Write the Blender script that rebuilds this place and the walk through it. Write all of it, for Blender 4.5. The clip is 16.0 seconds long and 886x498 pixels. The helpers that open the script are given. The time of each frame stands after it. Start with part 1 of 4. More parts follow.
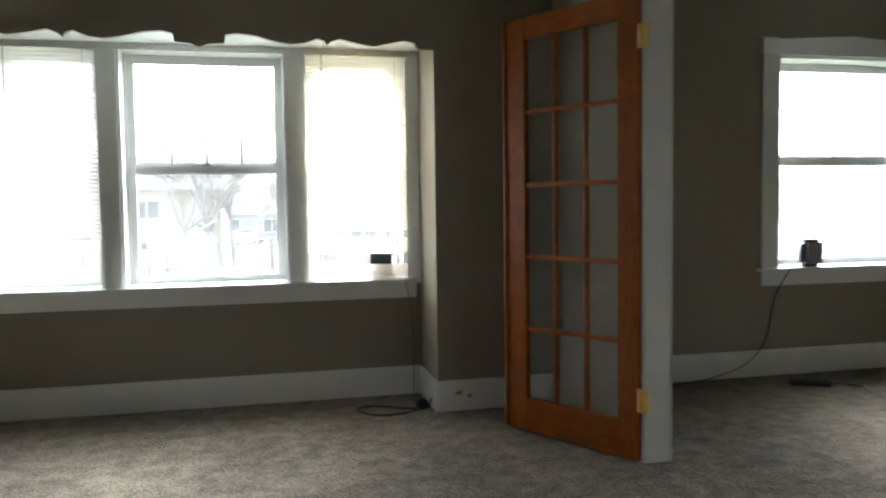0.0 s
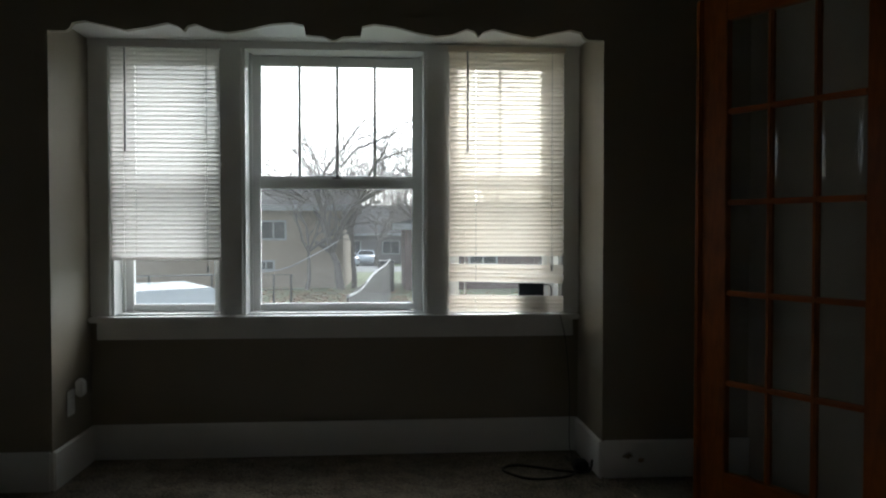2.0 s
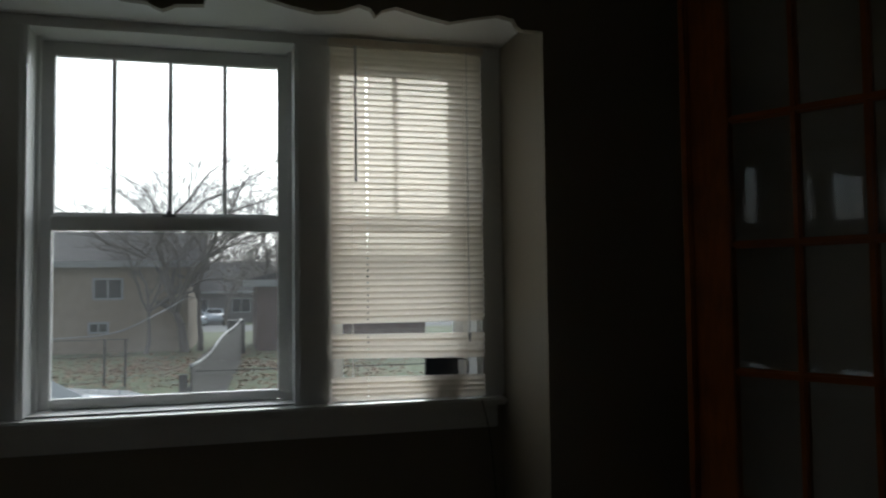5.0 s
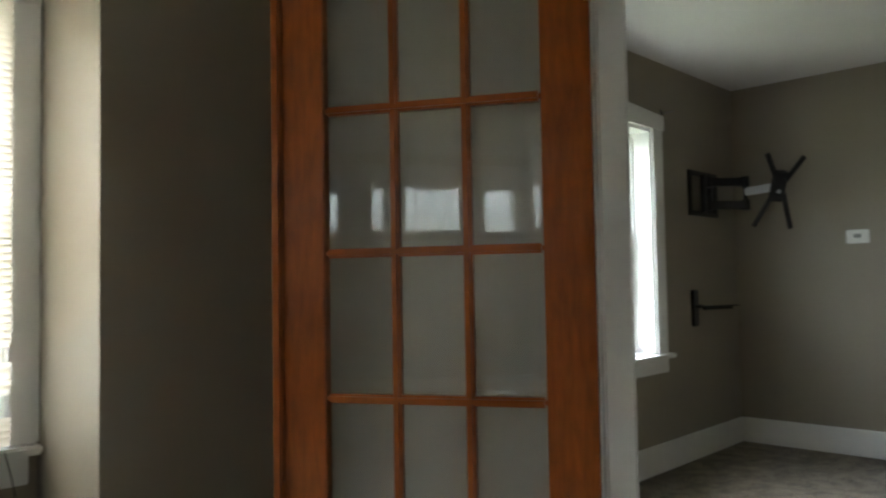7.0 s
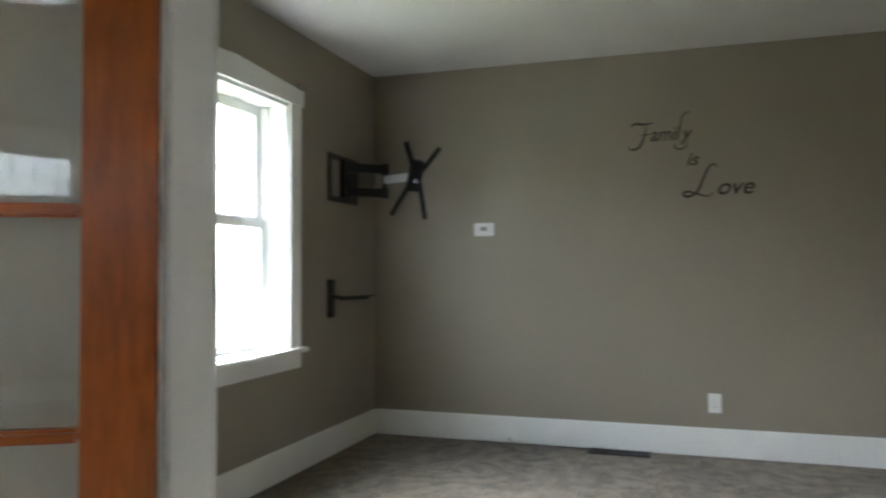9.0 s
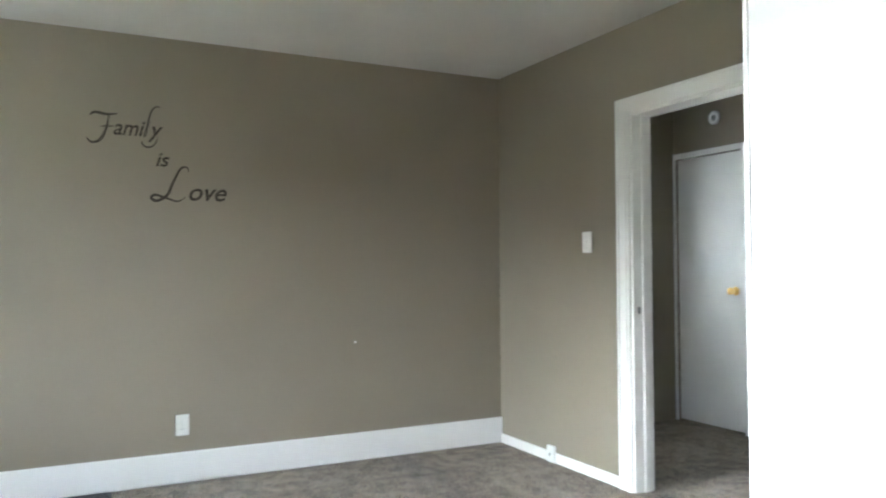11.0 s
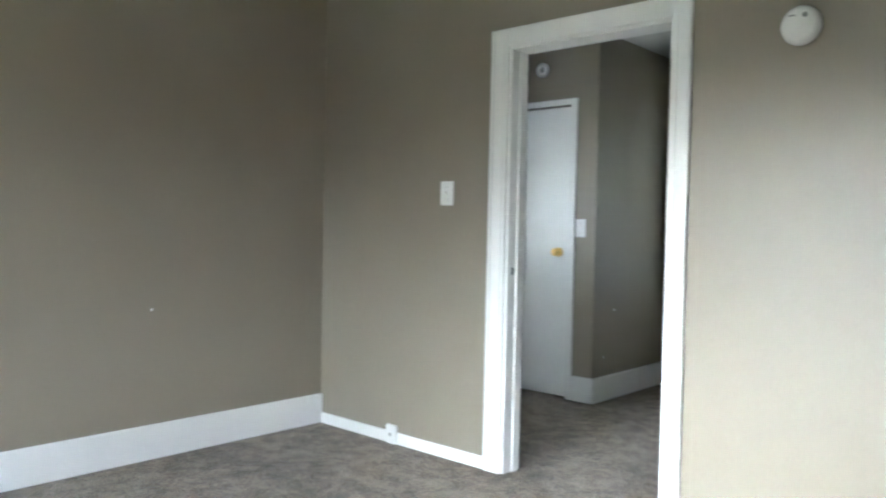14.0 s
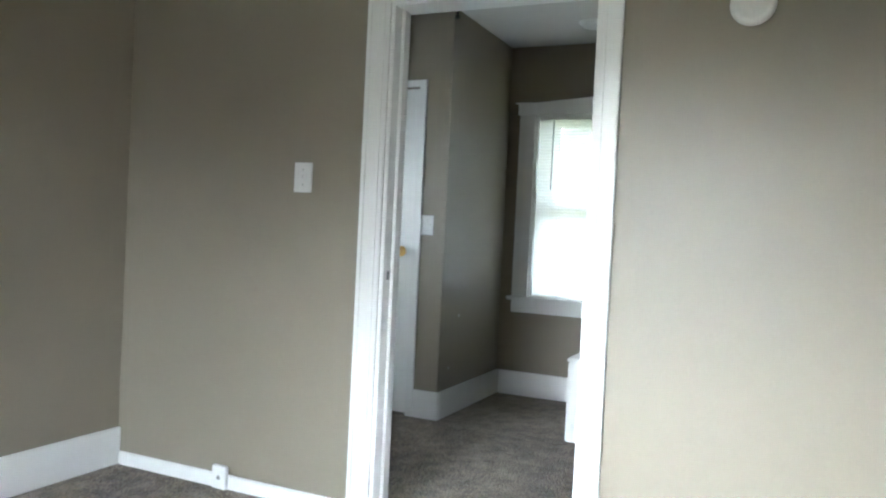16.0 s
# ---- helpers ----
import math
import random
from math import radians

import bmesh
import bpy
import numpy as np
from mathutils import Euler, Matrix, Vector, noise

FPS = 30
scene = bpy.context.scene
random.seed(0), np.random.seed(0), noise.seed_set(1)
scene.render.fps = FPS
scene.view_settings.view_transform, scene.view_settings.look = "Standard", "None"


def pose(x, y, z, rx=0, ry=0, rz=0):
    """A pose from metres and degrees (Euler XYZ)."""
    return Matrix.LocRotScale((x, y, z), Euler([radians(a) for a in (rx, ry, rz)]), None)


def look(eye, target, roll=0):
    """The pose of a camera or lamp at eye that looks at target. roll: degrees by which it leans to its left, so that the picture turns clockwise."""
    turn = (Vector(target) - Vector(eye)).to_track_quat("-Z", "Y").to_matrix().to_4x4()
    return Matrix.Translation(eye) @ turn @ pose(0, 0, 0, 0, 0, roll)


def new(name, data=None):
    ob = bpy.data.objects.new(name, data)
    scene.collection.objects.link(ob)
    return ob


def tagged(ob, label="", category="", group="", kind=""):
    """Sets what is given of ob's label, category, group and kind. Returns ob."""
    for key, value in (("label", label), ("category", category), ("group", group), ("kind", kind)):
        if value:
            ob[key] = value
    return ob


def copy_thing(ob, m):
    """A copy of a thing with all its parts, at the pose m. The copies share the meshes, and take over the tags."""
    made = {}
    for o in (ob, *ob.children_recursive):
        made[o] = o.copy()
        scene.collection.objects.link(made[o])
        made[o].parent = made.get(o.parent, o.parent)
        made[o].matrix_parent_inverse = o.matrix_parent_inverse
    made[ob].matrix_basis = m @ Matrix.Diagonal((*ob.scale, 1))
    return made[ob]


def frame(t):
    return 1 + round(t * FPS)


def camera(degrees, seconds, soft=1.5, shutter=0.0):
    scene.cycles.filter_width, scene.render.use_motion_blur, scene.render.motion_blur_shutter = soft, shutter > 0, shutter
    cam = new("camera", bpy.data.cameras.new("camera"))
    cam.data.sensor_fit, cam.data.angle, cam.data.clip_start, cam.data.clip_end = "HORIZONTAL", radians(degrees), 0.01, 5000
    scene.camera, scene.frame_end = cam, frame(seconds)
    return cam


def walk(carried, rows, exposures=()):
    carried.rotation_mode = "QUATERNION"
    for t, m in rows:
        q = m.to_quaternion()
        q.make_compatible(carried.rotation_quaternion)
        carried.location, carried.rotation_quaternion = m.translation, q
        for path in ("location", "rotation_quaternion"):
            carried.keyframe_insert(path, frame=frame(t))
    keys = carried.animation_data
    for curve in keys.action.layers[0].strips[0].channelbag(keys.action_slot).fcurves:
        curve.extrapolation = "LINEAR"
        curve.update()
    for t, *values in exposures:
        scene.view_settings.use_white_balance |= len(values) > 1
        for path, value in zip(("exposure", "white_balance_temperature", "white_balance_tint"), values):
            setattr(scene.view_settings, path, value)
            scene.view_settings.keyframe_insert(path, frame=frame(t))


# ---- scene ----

# ---- camera ----
PATH = [
    (0, (-0.035, 0.363, 1.137), (0.41, 2.31, 1.024), -0.8),
    (0.5, (0.002, 0.573, 1.133), (0.27, 2.55, 1.003), -0.5),
    (1, (0.017, 0.762, 1.086), (0.155, 2.753, 0.957), 1.2),
    (1.5, (-0.048, 0.897, 1.096), (0.099, 2.89, 1.003), 1.2),
    (2, (-0.119, 1.051, 1.124), (0.028, 3.045, 1.076), -0.0),
    (2.5, (-0.109, 1.171, 1.201), (-0.131, 3.17, 1.124), -0.4),
    (3, (-0.167, 1.371, 1.146), (-0.136, 3.37, 1.115), -0.6),
    (5.5, (-0.132, 2.183, 1.125), (0.611, 4.035, 1.25), -0.6),
    (6, (-0.104, 2.255, 1.118), (0.905, 3.977, 1.253), -0.5),
    (6.5, (0.015, 2.347, 1.159), (1.276, 3.895, 1.272), -0.6),
    (7, (0.054, 2.418, 1.157), (1.492, 3.805, 1.246), -1.0),
    (7.5, (0.108, 2.46, 1.154), (1.712, 3.652, 1.224), -0.8),
    (8, (0.226, 2.467, 1.156), (1.943, 3.489, 1.254), -0.8),
    (8.5, (0.393, 2.484, 1.15), (2.163, 3.41, 1.242), -0.7),
    (9, (0.51, 2.54, 1.137), (2.407, 3.173, 1.193), -0.2),
    (9.5, (0.591, 2.563, 1.164), (2.573, 2.827, 1.197), -0.5),
    (10, (0.55, 2.85, 1.21), (2.541, 2.656, 1.219), -1.16),
    (10.2, (0.62, 2.9, 1.215), (2.582, 2.512, 1.239), -0.74),
    (12.5, (1.341, 3.364, 1.16), (2.939, 2.161, 1.16), -0.7),
    (13, (1.536, 3.32, 1.149), (3.13, 2.112, 1.108), -1.0),
    (13.5, (1.733, 3.25, 1.152), (3.264, 1.963, 1.152), -1.1),
    (14, (1.911, 3.225, 1.161), (3.248, 1.738, 1.109), 1.2),
    (14.5, (2.089, 3.258, 1.167), (3.202, 1.597, 1.136), 0.9),
    (15, (2.217, 3.2, 1.149), (3.28, 1.506, 1.106), 3.8),
    (15.5, (2.41, 3.05, 1.15), (3.382, 1.303, 1.077), 2.9),
    (16, (2.641, 2.933, 1.144), (3.479, 1.117, 1.102), 2.8),
]
EXPOSURES = [(0, 3.9, 5840, 5.0), (0.5, 3.1, 5790, 5.1), (1, 2.27, 5790, 5.1), (1.5, 1.88, 5790, 5.2), (2, 1.45, 5840, 5.3), (2.5, 1.02, 5840, 5.4), (3, 0.74, 5840, 5.4), (5.5, 0.4, 5890, 5.8), (6, 1.17, 5940, 5.9), (6.5, 2.46, 5990, 5.9), (7, 4.19, 5990, 6.0), (7.5, 5.14, 5930, 7.0), (8, 5.4, 5870, 8.0), (8.5, 5.21, 5810, 8.1), (9, 4.88, 5750, 8.2), (9.5, 5.09, 5740, 8.3), (10, 5.65, 5730, 8.4), (12.5, 5.83, 5420, 9.0), (16, 5.63, 5420, 9.0)]
cam = camera(60.4, 16.0, soft=2.1, shutter=0.4)
walk(cam, [(t, look(eye, target, roll)) for t, eye, target, roll in PATH], EXPOSURES)

# ---- world and light ----
world = bpy.data.worlds.new("sky")
scene.world = world
world.use_nodes = True
wt = world.node_tree
sky = wt.nodes.new("ShaderNodeTexSky")
sky.sky_type, sky.sun_disc = "NISHITA", False
sky.sun_elevation, sky.sun_rotation = radians(34), radians(14)
sky.dust_density, sky.air_density = 4.0, 1.0
soft_sky = wt.nodes.new("ShaderNodeHueSaturation")
soft_sky.inputs["Saturation"].default_value = 0.25
wt.links.new(sky.outputs[0], soft_sky.inputs["Color"])
wt.links.new(soft_sky.outputs[0], wt.nodes["Background"].inputs[0])
wt.nodes["Background"].inputs[1].default_value = 0.15
sun = new("sun", bpy.data.lights.new("sun", "SUN"))
sun.data.energy, sun.data.angle, sun.data.color = 0.42, radians(90), (1, 0.98, 0.96)
sun.matrix_world = look((2.01, 8.04, 5.59), (0, 0, 0))

# ---- materials ----


def mat(name, colour, rough=0.5, metal=0.0, var=0.12, scale=8.0, fine=120.0, bump=0.15, fine_bump=0.05, coat=0.0, island=0.0):
    m = bpy.data.materials.new(name)
    m.use_nodes = True
    nt = m.node_tree
    p = nt.nodes["Principled BSDF"]
    p.inputs["Roughness"].default_value, p.inputs["Metallic"].default_value = rough, metal
    p.inputs["Coat Weight"].default_value = coat
    tc = nt.nodes.new("ShaderNodeTexCoord")
    n1, n2 = nt.nodes.new("ShaderNodeTexNoise"), nt.nodes.new("ShaderNodeTexNoise")
    n1.inputs["Scale"].default_value, n1.inputs["Detail"].default_value = scale, 4
    n2.inputs["Scale"].default_value, n2.inputs["Detail"].default_value = fine, 3
    geo = nt.nodes.new("ShaderNodeNewGeometry")
    for n in (n1, n2):
        nt.links.new(geo.outputs["Position"], n.inputs["Vector"])
    mix = nt.nodes.new("ShaderNodeMix")
    mix.data_type = "FLOAT"
    mix.inputs[0].default_value = 0.4
    nt.links.new(n1.outputs[0], mix.inputs[2])
    nt.links.new(n2.outputs[0], mix.inputs[3])
    ramp = nt.nodes.new("ShaderNodeValToRGB")
    ramp.color_ramp.elements[0].position, ramp.color_ramp.elements[1].position = 0.3, 0.7
    ramp.color_ramp.elements[0].color = (*[c * (1 - var) for c in colour], 1)
    ramp.color_ramp.elements[1].color = (*[min(1, c * (1 + var)) for c in colour], 1)
    nt.links.new(mix.outputs[0], ramp.inputs[0])
    nt.links.new(ramp.outputs[0], p.inputs["Base Color"])
    b1, b2 = nt.nodes.new("ShaderNodeBump"), nt.nodes.new("ShaderNodeBump")
    b1.inputs["Strength"].default_value, b1.inputs["Distance"].default_value = bump, 0.01
    b2.inputs["Strength"].default_value, b2.inputs["Distance"].default_value = fine_bump, 0.002
    nt.links.new(n1.outputs[0], b1.inputs["Height"])
    nt.links.new(n2.outputs[0], b2.inputs["Height"])
    nt.links.new(b1.outputs[0], b2.inputs["Normal"])
    nt.links.new(b2.outputs[0], p.inputs["Normal"])
    return m


def wood_material(name, dark, light, rough=0.36, coat=0.15, upright=True):
    m = bpy.data.materials.new(name)
    m.use_nodes = True
    nt = m.node_tree
    p = nt.nodes["Principled BSDF"]
    p.inputs["Roughness"].default_value, p.inputs["Coat Weight"].default_value = rough, coat
    p.inputs["Coat Roughness"].default_value = 0.2
    p.inputs["Specular IOR Level"].default_value = 0.3
    geo = nt.nodes.new("ShaderNodeNewGeometry")
    mp = nt.nodes.new("ShaderNodeMapping")
    mp.inputs["Scale"].default_value = (1, 1, 0.16) if upright else (0.1, 0.1, 1)
    n1, n2 = nt.nodes.new("ShaderNodeTexNoise"), nt.nodes.new("ShaderNodeTexNoise")
    n1.inputs["Scale"].default_value, n1.inputs["Detail"].default_value, n1.inputs["Distortion"].default_value = 60, 6, 0.6
    n2.inputs["Scale"].default_value, n2.inputs["Detail"].default_value = 9, 5
    nt.links.new(geo.outputs["Position"], mp.inputs["Vector"])
    nt.links.new(mp.outputs[0], n1.inputs["Vector"])
    nt.links.new(geo.outputs["Position"], n2.inputs["Vector"])
    mix = nt.nodes.new("ShaderNodeMix")
    mix.data_type = "FLOAT"
    mix.inputs[0].default_value = 0.45
    nt.links.new(n1.outputs[0], mix.inputs[2])
    nt.links.new(n2.outputs[0], mix.inputs[3])
    ramp = nt.nodes.new("ShaderNodeValToRGB")
    ramp.color_ramp.elements[0].position, ramp.color_ramp.elements[1].position = 0.3, 0.7
    ramp.color_ramp.elements[0].color, ramp.color_ramp.elements[1].color = (*dark, 1), (*light, 1)
    nt.links.new(mix.outputs[0], ramp.inputs[0])
    nt.links.new(ramp.outputs[0], p.inputs["Base Color"])
    b = nt.nodes.new("ShaderNodeBump")
    b.inputs["Strength"].default_value, b.inputs["Distance"].default_value = 0.45, 0.0015
    nt.links.new(n1.outputs[0], b.inputs["Height"])
    nt.links.new(b.outputs[0], p.inputs["Normal"])
    return m


def glass_material(name, gloss_rough=0.02, dust=0.0, wavy=0.0, tint=(0.97, 0.98, 0.97), gloss=0.045, film="BsdfDiffuse"):
    m = bpy.data.materials.new(name)
    m.use_nodes = True
    nt = m.node_tree
    nt.nodes.remove(nt.nodes["Principled BSDF"])
    out = nt.nodes["Material Output"]
    tr, gl, fr, mx = (nt.nodes.new("ShaderNode" + k) for k in ("BsdfTransparent", "BsdfGlossy", "LayerWeight", "MixShader"))
    tr.inputs[0].default_value = (*tint, 1)
    gl.inputs["Roughness"].default_value = gloss_rough
    fr.inputs[0].default_value = 0.5
    pw, ma = nt.nodes.new("ShaderNodeMath"), nt.nodes.new("ShaderNodeMath")
    pw.operation, ma.operation = "POWER", "MULTIPLY_ADD"
    pw.inputs[1].default_value, ma.inputs[1].default_value, ma.inputs[2].default_value = 5, 0.95, gloss
    nt.links.new(fr.outputs["Facing"], pw.inputs[0])
    nt.links.new(pw.outputs[0], ma.inputs[0])
    nt.links.new(ma.outputs[0], mx.inputs[0])
    nt.links.new(tr.outputs[0], mx.inputs[1])
    nt.links.new(gl.outputs[0], mx.inputs[2])
    last = mx
    if wavy:
        geo, n, b = nt.nodes.new("ShaderNodeNewGeometry"), nt.nodes.new("ShaderNodeTexNoise"), nt.nodes.new("ShaderNodeBump")
        n.inputs["Scale"].default_value = 7
        b.inputs["Strength"].default_value, b.inputs["Distance"].default_value = wavy, 0.01
        nt.links.new(geo.outputs["Position"], n.inputs["Vector"])
        nt.links.new(n.outputs[0], b.inputs["Height"])
        nt.links.new(b.outputs[0], gl.inputs["Normal"])
    if dust:
        df, geo, n, mul, mx2 = (nt.nodes.new("ShaderNode" + k) for k in (film, "NewGeometry", "TexNoise", "Math", "MixShader"))
        n.inputs["Scale"].default_value, n.inputs["Detail"].default_value = 5, 5
        mul.operation = "MULTIPLY"
        mul.inputs[1].default_value = dust
        nt.links.new(geo.outputs["Position"], n.inputs["Vector"])
        nt.links.new(n.outputs[0], mul.inputs[0])
        nt.links.new(mul.outputs[0], mx2.inputs[0])
        nt.links.new(mx.outputs[0], mx2.inputs[1])
        nt.links.new(df.outputs[0], mx2.inputs[2])
        last = mx2
    nt.links.new(last.outputs[0], out.inputs[0])
    return m


def slat_material(name, colour, through_light, sheer=0.0):
    m = mat(name, colour, 0.45, var=0.06, bump=0.02)
    nt = m.node_tree
    p, out = nt.nodes["Principled BSDF"], nt.nodes["Material Output"]
    tl, mx = nt.nodes.new("ShaderNodeBsdfTranslucent"), nt.nodes.new("ShaderNodeMixShader")
    tl.inputs[0].default_value = (*colour, 1)
    mx.inputs[0].default_value = through_light
    nt.links.new(p.outputs[0], mx.inputs[1])
    nt.links.new(tl.outputs[0], mx.inputs[2])
    tr, mx2 = nt.nodes.new("ShaderNodeBsdfTransparent"), nt.nodes.new("ShaderNodeMixShader")
    tr.inputs[0].default_value = (*colour, 1)
    mx2.inputs[0].default_value = sheer
    nt.links.new(mx.outputs[0], mx2.inputs[1])
    nt.links.new(tr.outputs[0], mx2.inputs[2])
    nt.links.new(mx2.outputs[0], out.inputs[0])
    return m


def carpet_material():
    m = bpy.data.materials.new("carpet")
    m.use_nodes = True
    nt = m.node_tree
    p = nt.nodes["Principled BSDF"]
    p.inputs["Roughness"].default_value = 0.95
    p.inputs["Specular IOR Level"].default_value = 0.15
    p.inputs["Sheen Weight"].default_value = 0.25
    geo = nt.nodes.new("ShaderNodeNewGeometry")
    big, mid, fine = (nt.nodes.new("ShaderNodeTexNoise") for _ in range(3))
    tuft = nt.nodes.new("ShaderNodeTexVoronoi")
    for n, s, d in ((big, 2.2, 3), (mid, 11, 4), (fine, 62, 2)):
        n.inputs["Scale"].default_value, n.inputs["Detail"].default_value = s, d
        nt.links.new(geo.outputs["Position"], n.inputs["Vector"])
    tuft.inputs["Scale"].default_value = 95
    nt.links.new(geo.outputs["Position"], tuft.inputs["Vector"])
    add1, add2, add3 = (nt.nodes.new("ShaderNodeMath") for _ in range(3))
    for a, w in ((add1, 0.45), (add2, 0.85), (add3, 0.9)):
        a.operation = "MULTIPLY_ADD"
        a.inputs[1].default_value = w
    nt.links.new(big.outputs[0], add1.inputs[0])
    add1.inputs[2].default_value = -0.6
    nt.links.new(mid.outputs[0], add2.inputs[0])
    nt.links.new(add1.outputs[0], add2.inputs[2])
    nt.links.new(fine.outputs[0], add3.inputs[0])
    nt.links.new(add2.outputs[0], add3.inputs[2])
    ramp = nt.nodes.new("ShaderNodeValToRGB")
    els = ramp.color_ramp.elements
    els[0].position, els[0].color = 0.3, (0.052, 0.039, 0.024, 1)
    els[1].position, els[1].color = 0.76, (0.34, 0.283, 0.20, 1)
    speck = nt.nodes.new("ShaderNodeTexNoise")
    speck.inputs["Scale"].default_value, speck.inputs["Detail"].default_value, speck.inputs["Roughness"].default_value = 105, 3, 0.75
    nt.links.new(geo.outputs["Position"], speck.inputs["Vector"])
    add4 = nt.nodes.new("ShaderNodeMath")
    add4.operation = "MULTIPLY_ADD"
    add4.inputs[1].default_value = 2.4
    nt.links.new(speck.outputs[0], add4.inputs[0])
    nt.links.new(add3.outputs[0], add4.inputs[2])
    add5 = nt.nodes.new("ShaderNodeMath")
    add5.operation = "SUBTRACT"
    add5.inputs[1].default_value = 1.2
    nt.links.new(add4.outputs[0], add5.inputs[0])
    nt.links.new(add5.outputs[0], ramp.inputs[0])
    nt.links.new(ramp.outputs[0], p.inputs["Base Color"])
    b1, b2 = nt.nodes.new("ShaderNodeBump"), nt.nodes.new("ShaderNodeBump")
    b1.inputs["Strength"].default_value, b1.inputs["Distance"].default_value = 0.9, 0.012
    b2.inputs["Strength"].default_value, b2.inputs["Distance"].default_value = 0.6, 0.02
    b1.invert = True
    nt.links.new(tuft.outputs["Distance"], b1.inputs["Height"])
    nt.links.new(mid.outputs[0], b2.inputs["Height"])
    nt.links.new(b1.outputs[0], b2.inputs["Normal"])
    nt.links.new(b2.outputs[0], p.inputs["Normal"])
    return m


PAINT = mat("taupe wall paint", (0.264, 0.233, 0.176), 0.45, var=0.05, scale=1.6, fine=260, bump=0.05, fine_bump=0.05)
TRIM = mat("white gloss trim paint", (0.80, 0.80, 0.78), 0.36, var=0.03, scale=5, bump=0.03, fine_bump=0.02)
CEIL = mat("matt white ceiling paint", (0.60, 0.59, 0.57), 0.8, var=0.05, scale=2.5, fine=90, bump=0.1, fine_bump=0.25)
WOOD = wood_material("varnished orange wood", (0.16, 0.037, 0.002), (0.33, 0.085, 0.005))
WOODH = wood_material("varnished orange wood rail", (0.16, 0.037, 0.002), (0.33, 0.085, 0.005), upright=False)
DOORW = mat("white door paint", (0.82, 0.82, 0.80), 0.4, var=0.05, scale=3, bump=0.05)
CARPET = carpet_material()
GLASS = glass_material("window glass", dust=0.05, film="BsdfTranslucent")
FROST = glass_material("frosted glass", 0.3, 1.7, film="BsdfTranslucent")
PANE = glass_material("french door glass", 0.03, 0.10, 0.015, gloss=0.055)
BLIND_W = slat_material("white vinyl slat", (0.84, 0.82, 0.79), 0.36, 0.10)
BLIND_C = slat_material("cream vinyl slat", (0.90, 0.83, 0.73), 0.44, 0.13)
BLIND_H = slat_material("opaque white vinyl slat", (0.82, 0.81, 0.78), 0.36)
BRASS = mat("polished brass", (0.88, 0.64, 0.24), 0.3, 1.0, var=0.1, scale=60)
BLACK = mat("black painted steel", (0.018, 0.018, 0.02), 0.4, 0.3, var=0.2, scale=40)
PLASTIC = mat("white plastic", (0.78, 0.78, 0.76), 0.35, var=0.04, scale=30, bump=0.02)
RUBBER = mat("black plastic", (0.012, 0.012, 0.013), 0.45, var=0.2, scale=50, bump=0.05)
CHROME = mat("brushed steel", (0.6, 0.6, 0.62), 0.25, 1.0, var=0.1, scale=80)
# chrome of the tv mount; its bright reflection is put into a pale base colour
SILVER = mat("chrome with shine in colour", (0.62, 0.63, 0.65), 0.3, 0.35, var=0.06, scale=60)
GREY = mat("grey plastic", (0.25, 0.25, 0.25), 0.5, var=0.1, scale=40)
DECAL = mat("black vinyl lettering", (0.03, 0.02, 0.015), 0.5, var=0.1, scale=30)
STAIN = mat("brown rubbed stain", (0.34, 0.25, 0.16), 0.8, var=0.4, scale=40)
SCUFF = mat("chipped plaster", (0.8, 0.78, 0.74), 0.8, var=0.1, scale=60)
GRASS = mat("winter lawn", (0.12, 0.138, 0.066), 0.95, var=0.55, scale=0.7, fine=9, bump=0.6, fine_bump=0.5)
BARK = mat("grey bark", (0.16, 0.14, 0.125), 0.95, var=0.35, scale=9, fine=60, bump=0.6)
TANBRICK = mat("tan brick", (0.32, 0.26, 0.20), 0.85, var=0.18, scale=3, fine=30, bump=0.2)
REDBRICK = mat("dark red brick", (0.13, 0.085, 0.075), 0.85, var=0.25, scale=3, fine=30, bump=0.2)
ROOF = mat("grey shingles", (0.075, 0.07, 0.07), 0.9, var=0.3, scale=2, fine=14, bump=0.4)
ASPHALT = mat("asphalt", (0.17, 0.17, 0.165), 0.9, var=0.25, scale=1, fine=30)
CARPAINT = mat("white car paint", (0.58, 0.62, 0.68), 0.25, var=0.03, scale=3, bump=0.0, coat=0.6)
DARKGLASS = mat("dark car glass", (0.02, 0.025, 0.03), 0.08, var=0.1)
FENCE = mat("weathered grey fence", (0.055, 0.05, 0.044), 0.9, var=0.3, scale=6, fine=50)
LEAF = mat("fallen brown leaves", (0.30, 0.19, 0.12), 0.9, var=0.4, scale=4, fine=40)
FARWALL = mat("grey-brown siding", (0.13, 0.12, 0.115), 0.8, var=0.15)
SIDING = mat("white house trim", (0.32, 0.32, 0.32), 0.6, var=0.08)

# ---- building blocks ----


def rbox(bm, lo, hi, bev=0.0, seg=2):
    made = bmesh.ops.create_cube(bm, size=1, matrix=Matrix.LocRotScale(
        [(a + b) / 2 for a, b in zip(lo, hi)], None, [abs(b - a) for a, b in zip(lo, hi)]))
    if bev:
        edges = {e for v in made["verts"] for e in v.link_edges}
        bmesh.ops.bevel(bm, geom=list(edges), offset=bev, segments=seg, affect="EDGES", clamp_overlap=True)
    return bm


def boxes(*items):
    bm = bmesh.new()
    for it in items:
        rbox(bm, *it)
    return bm


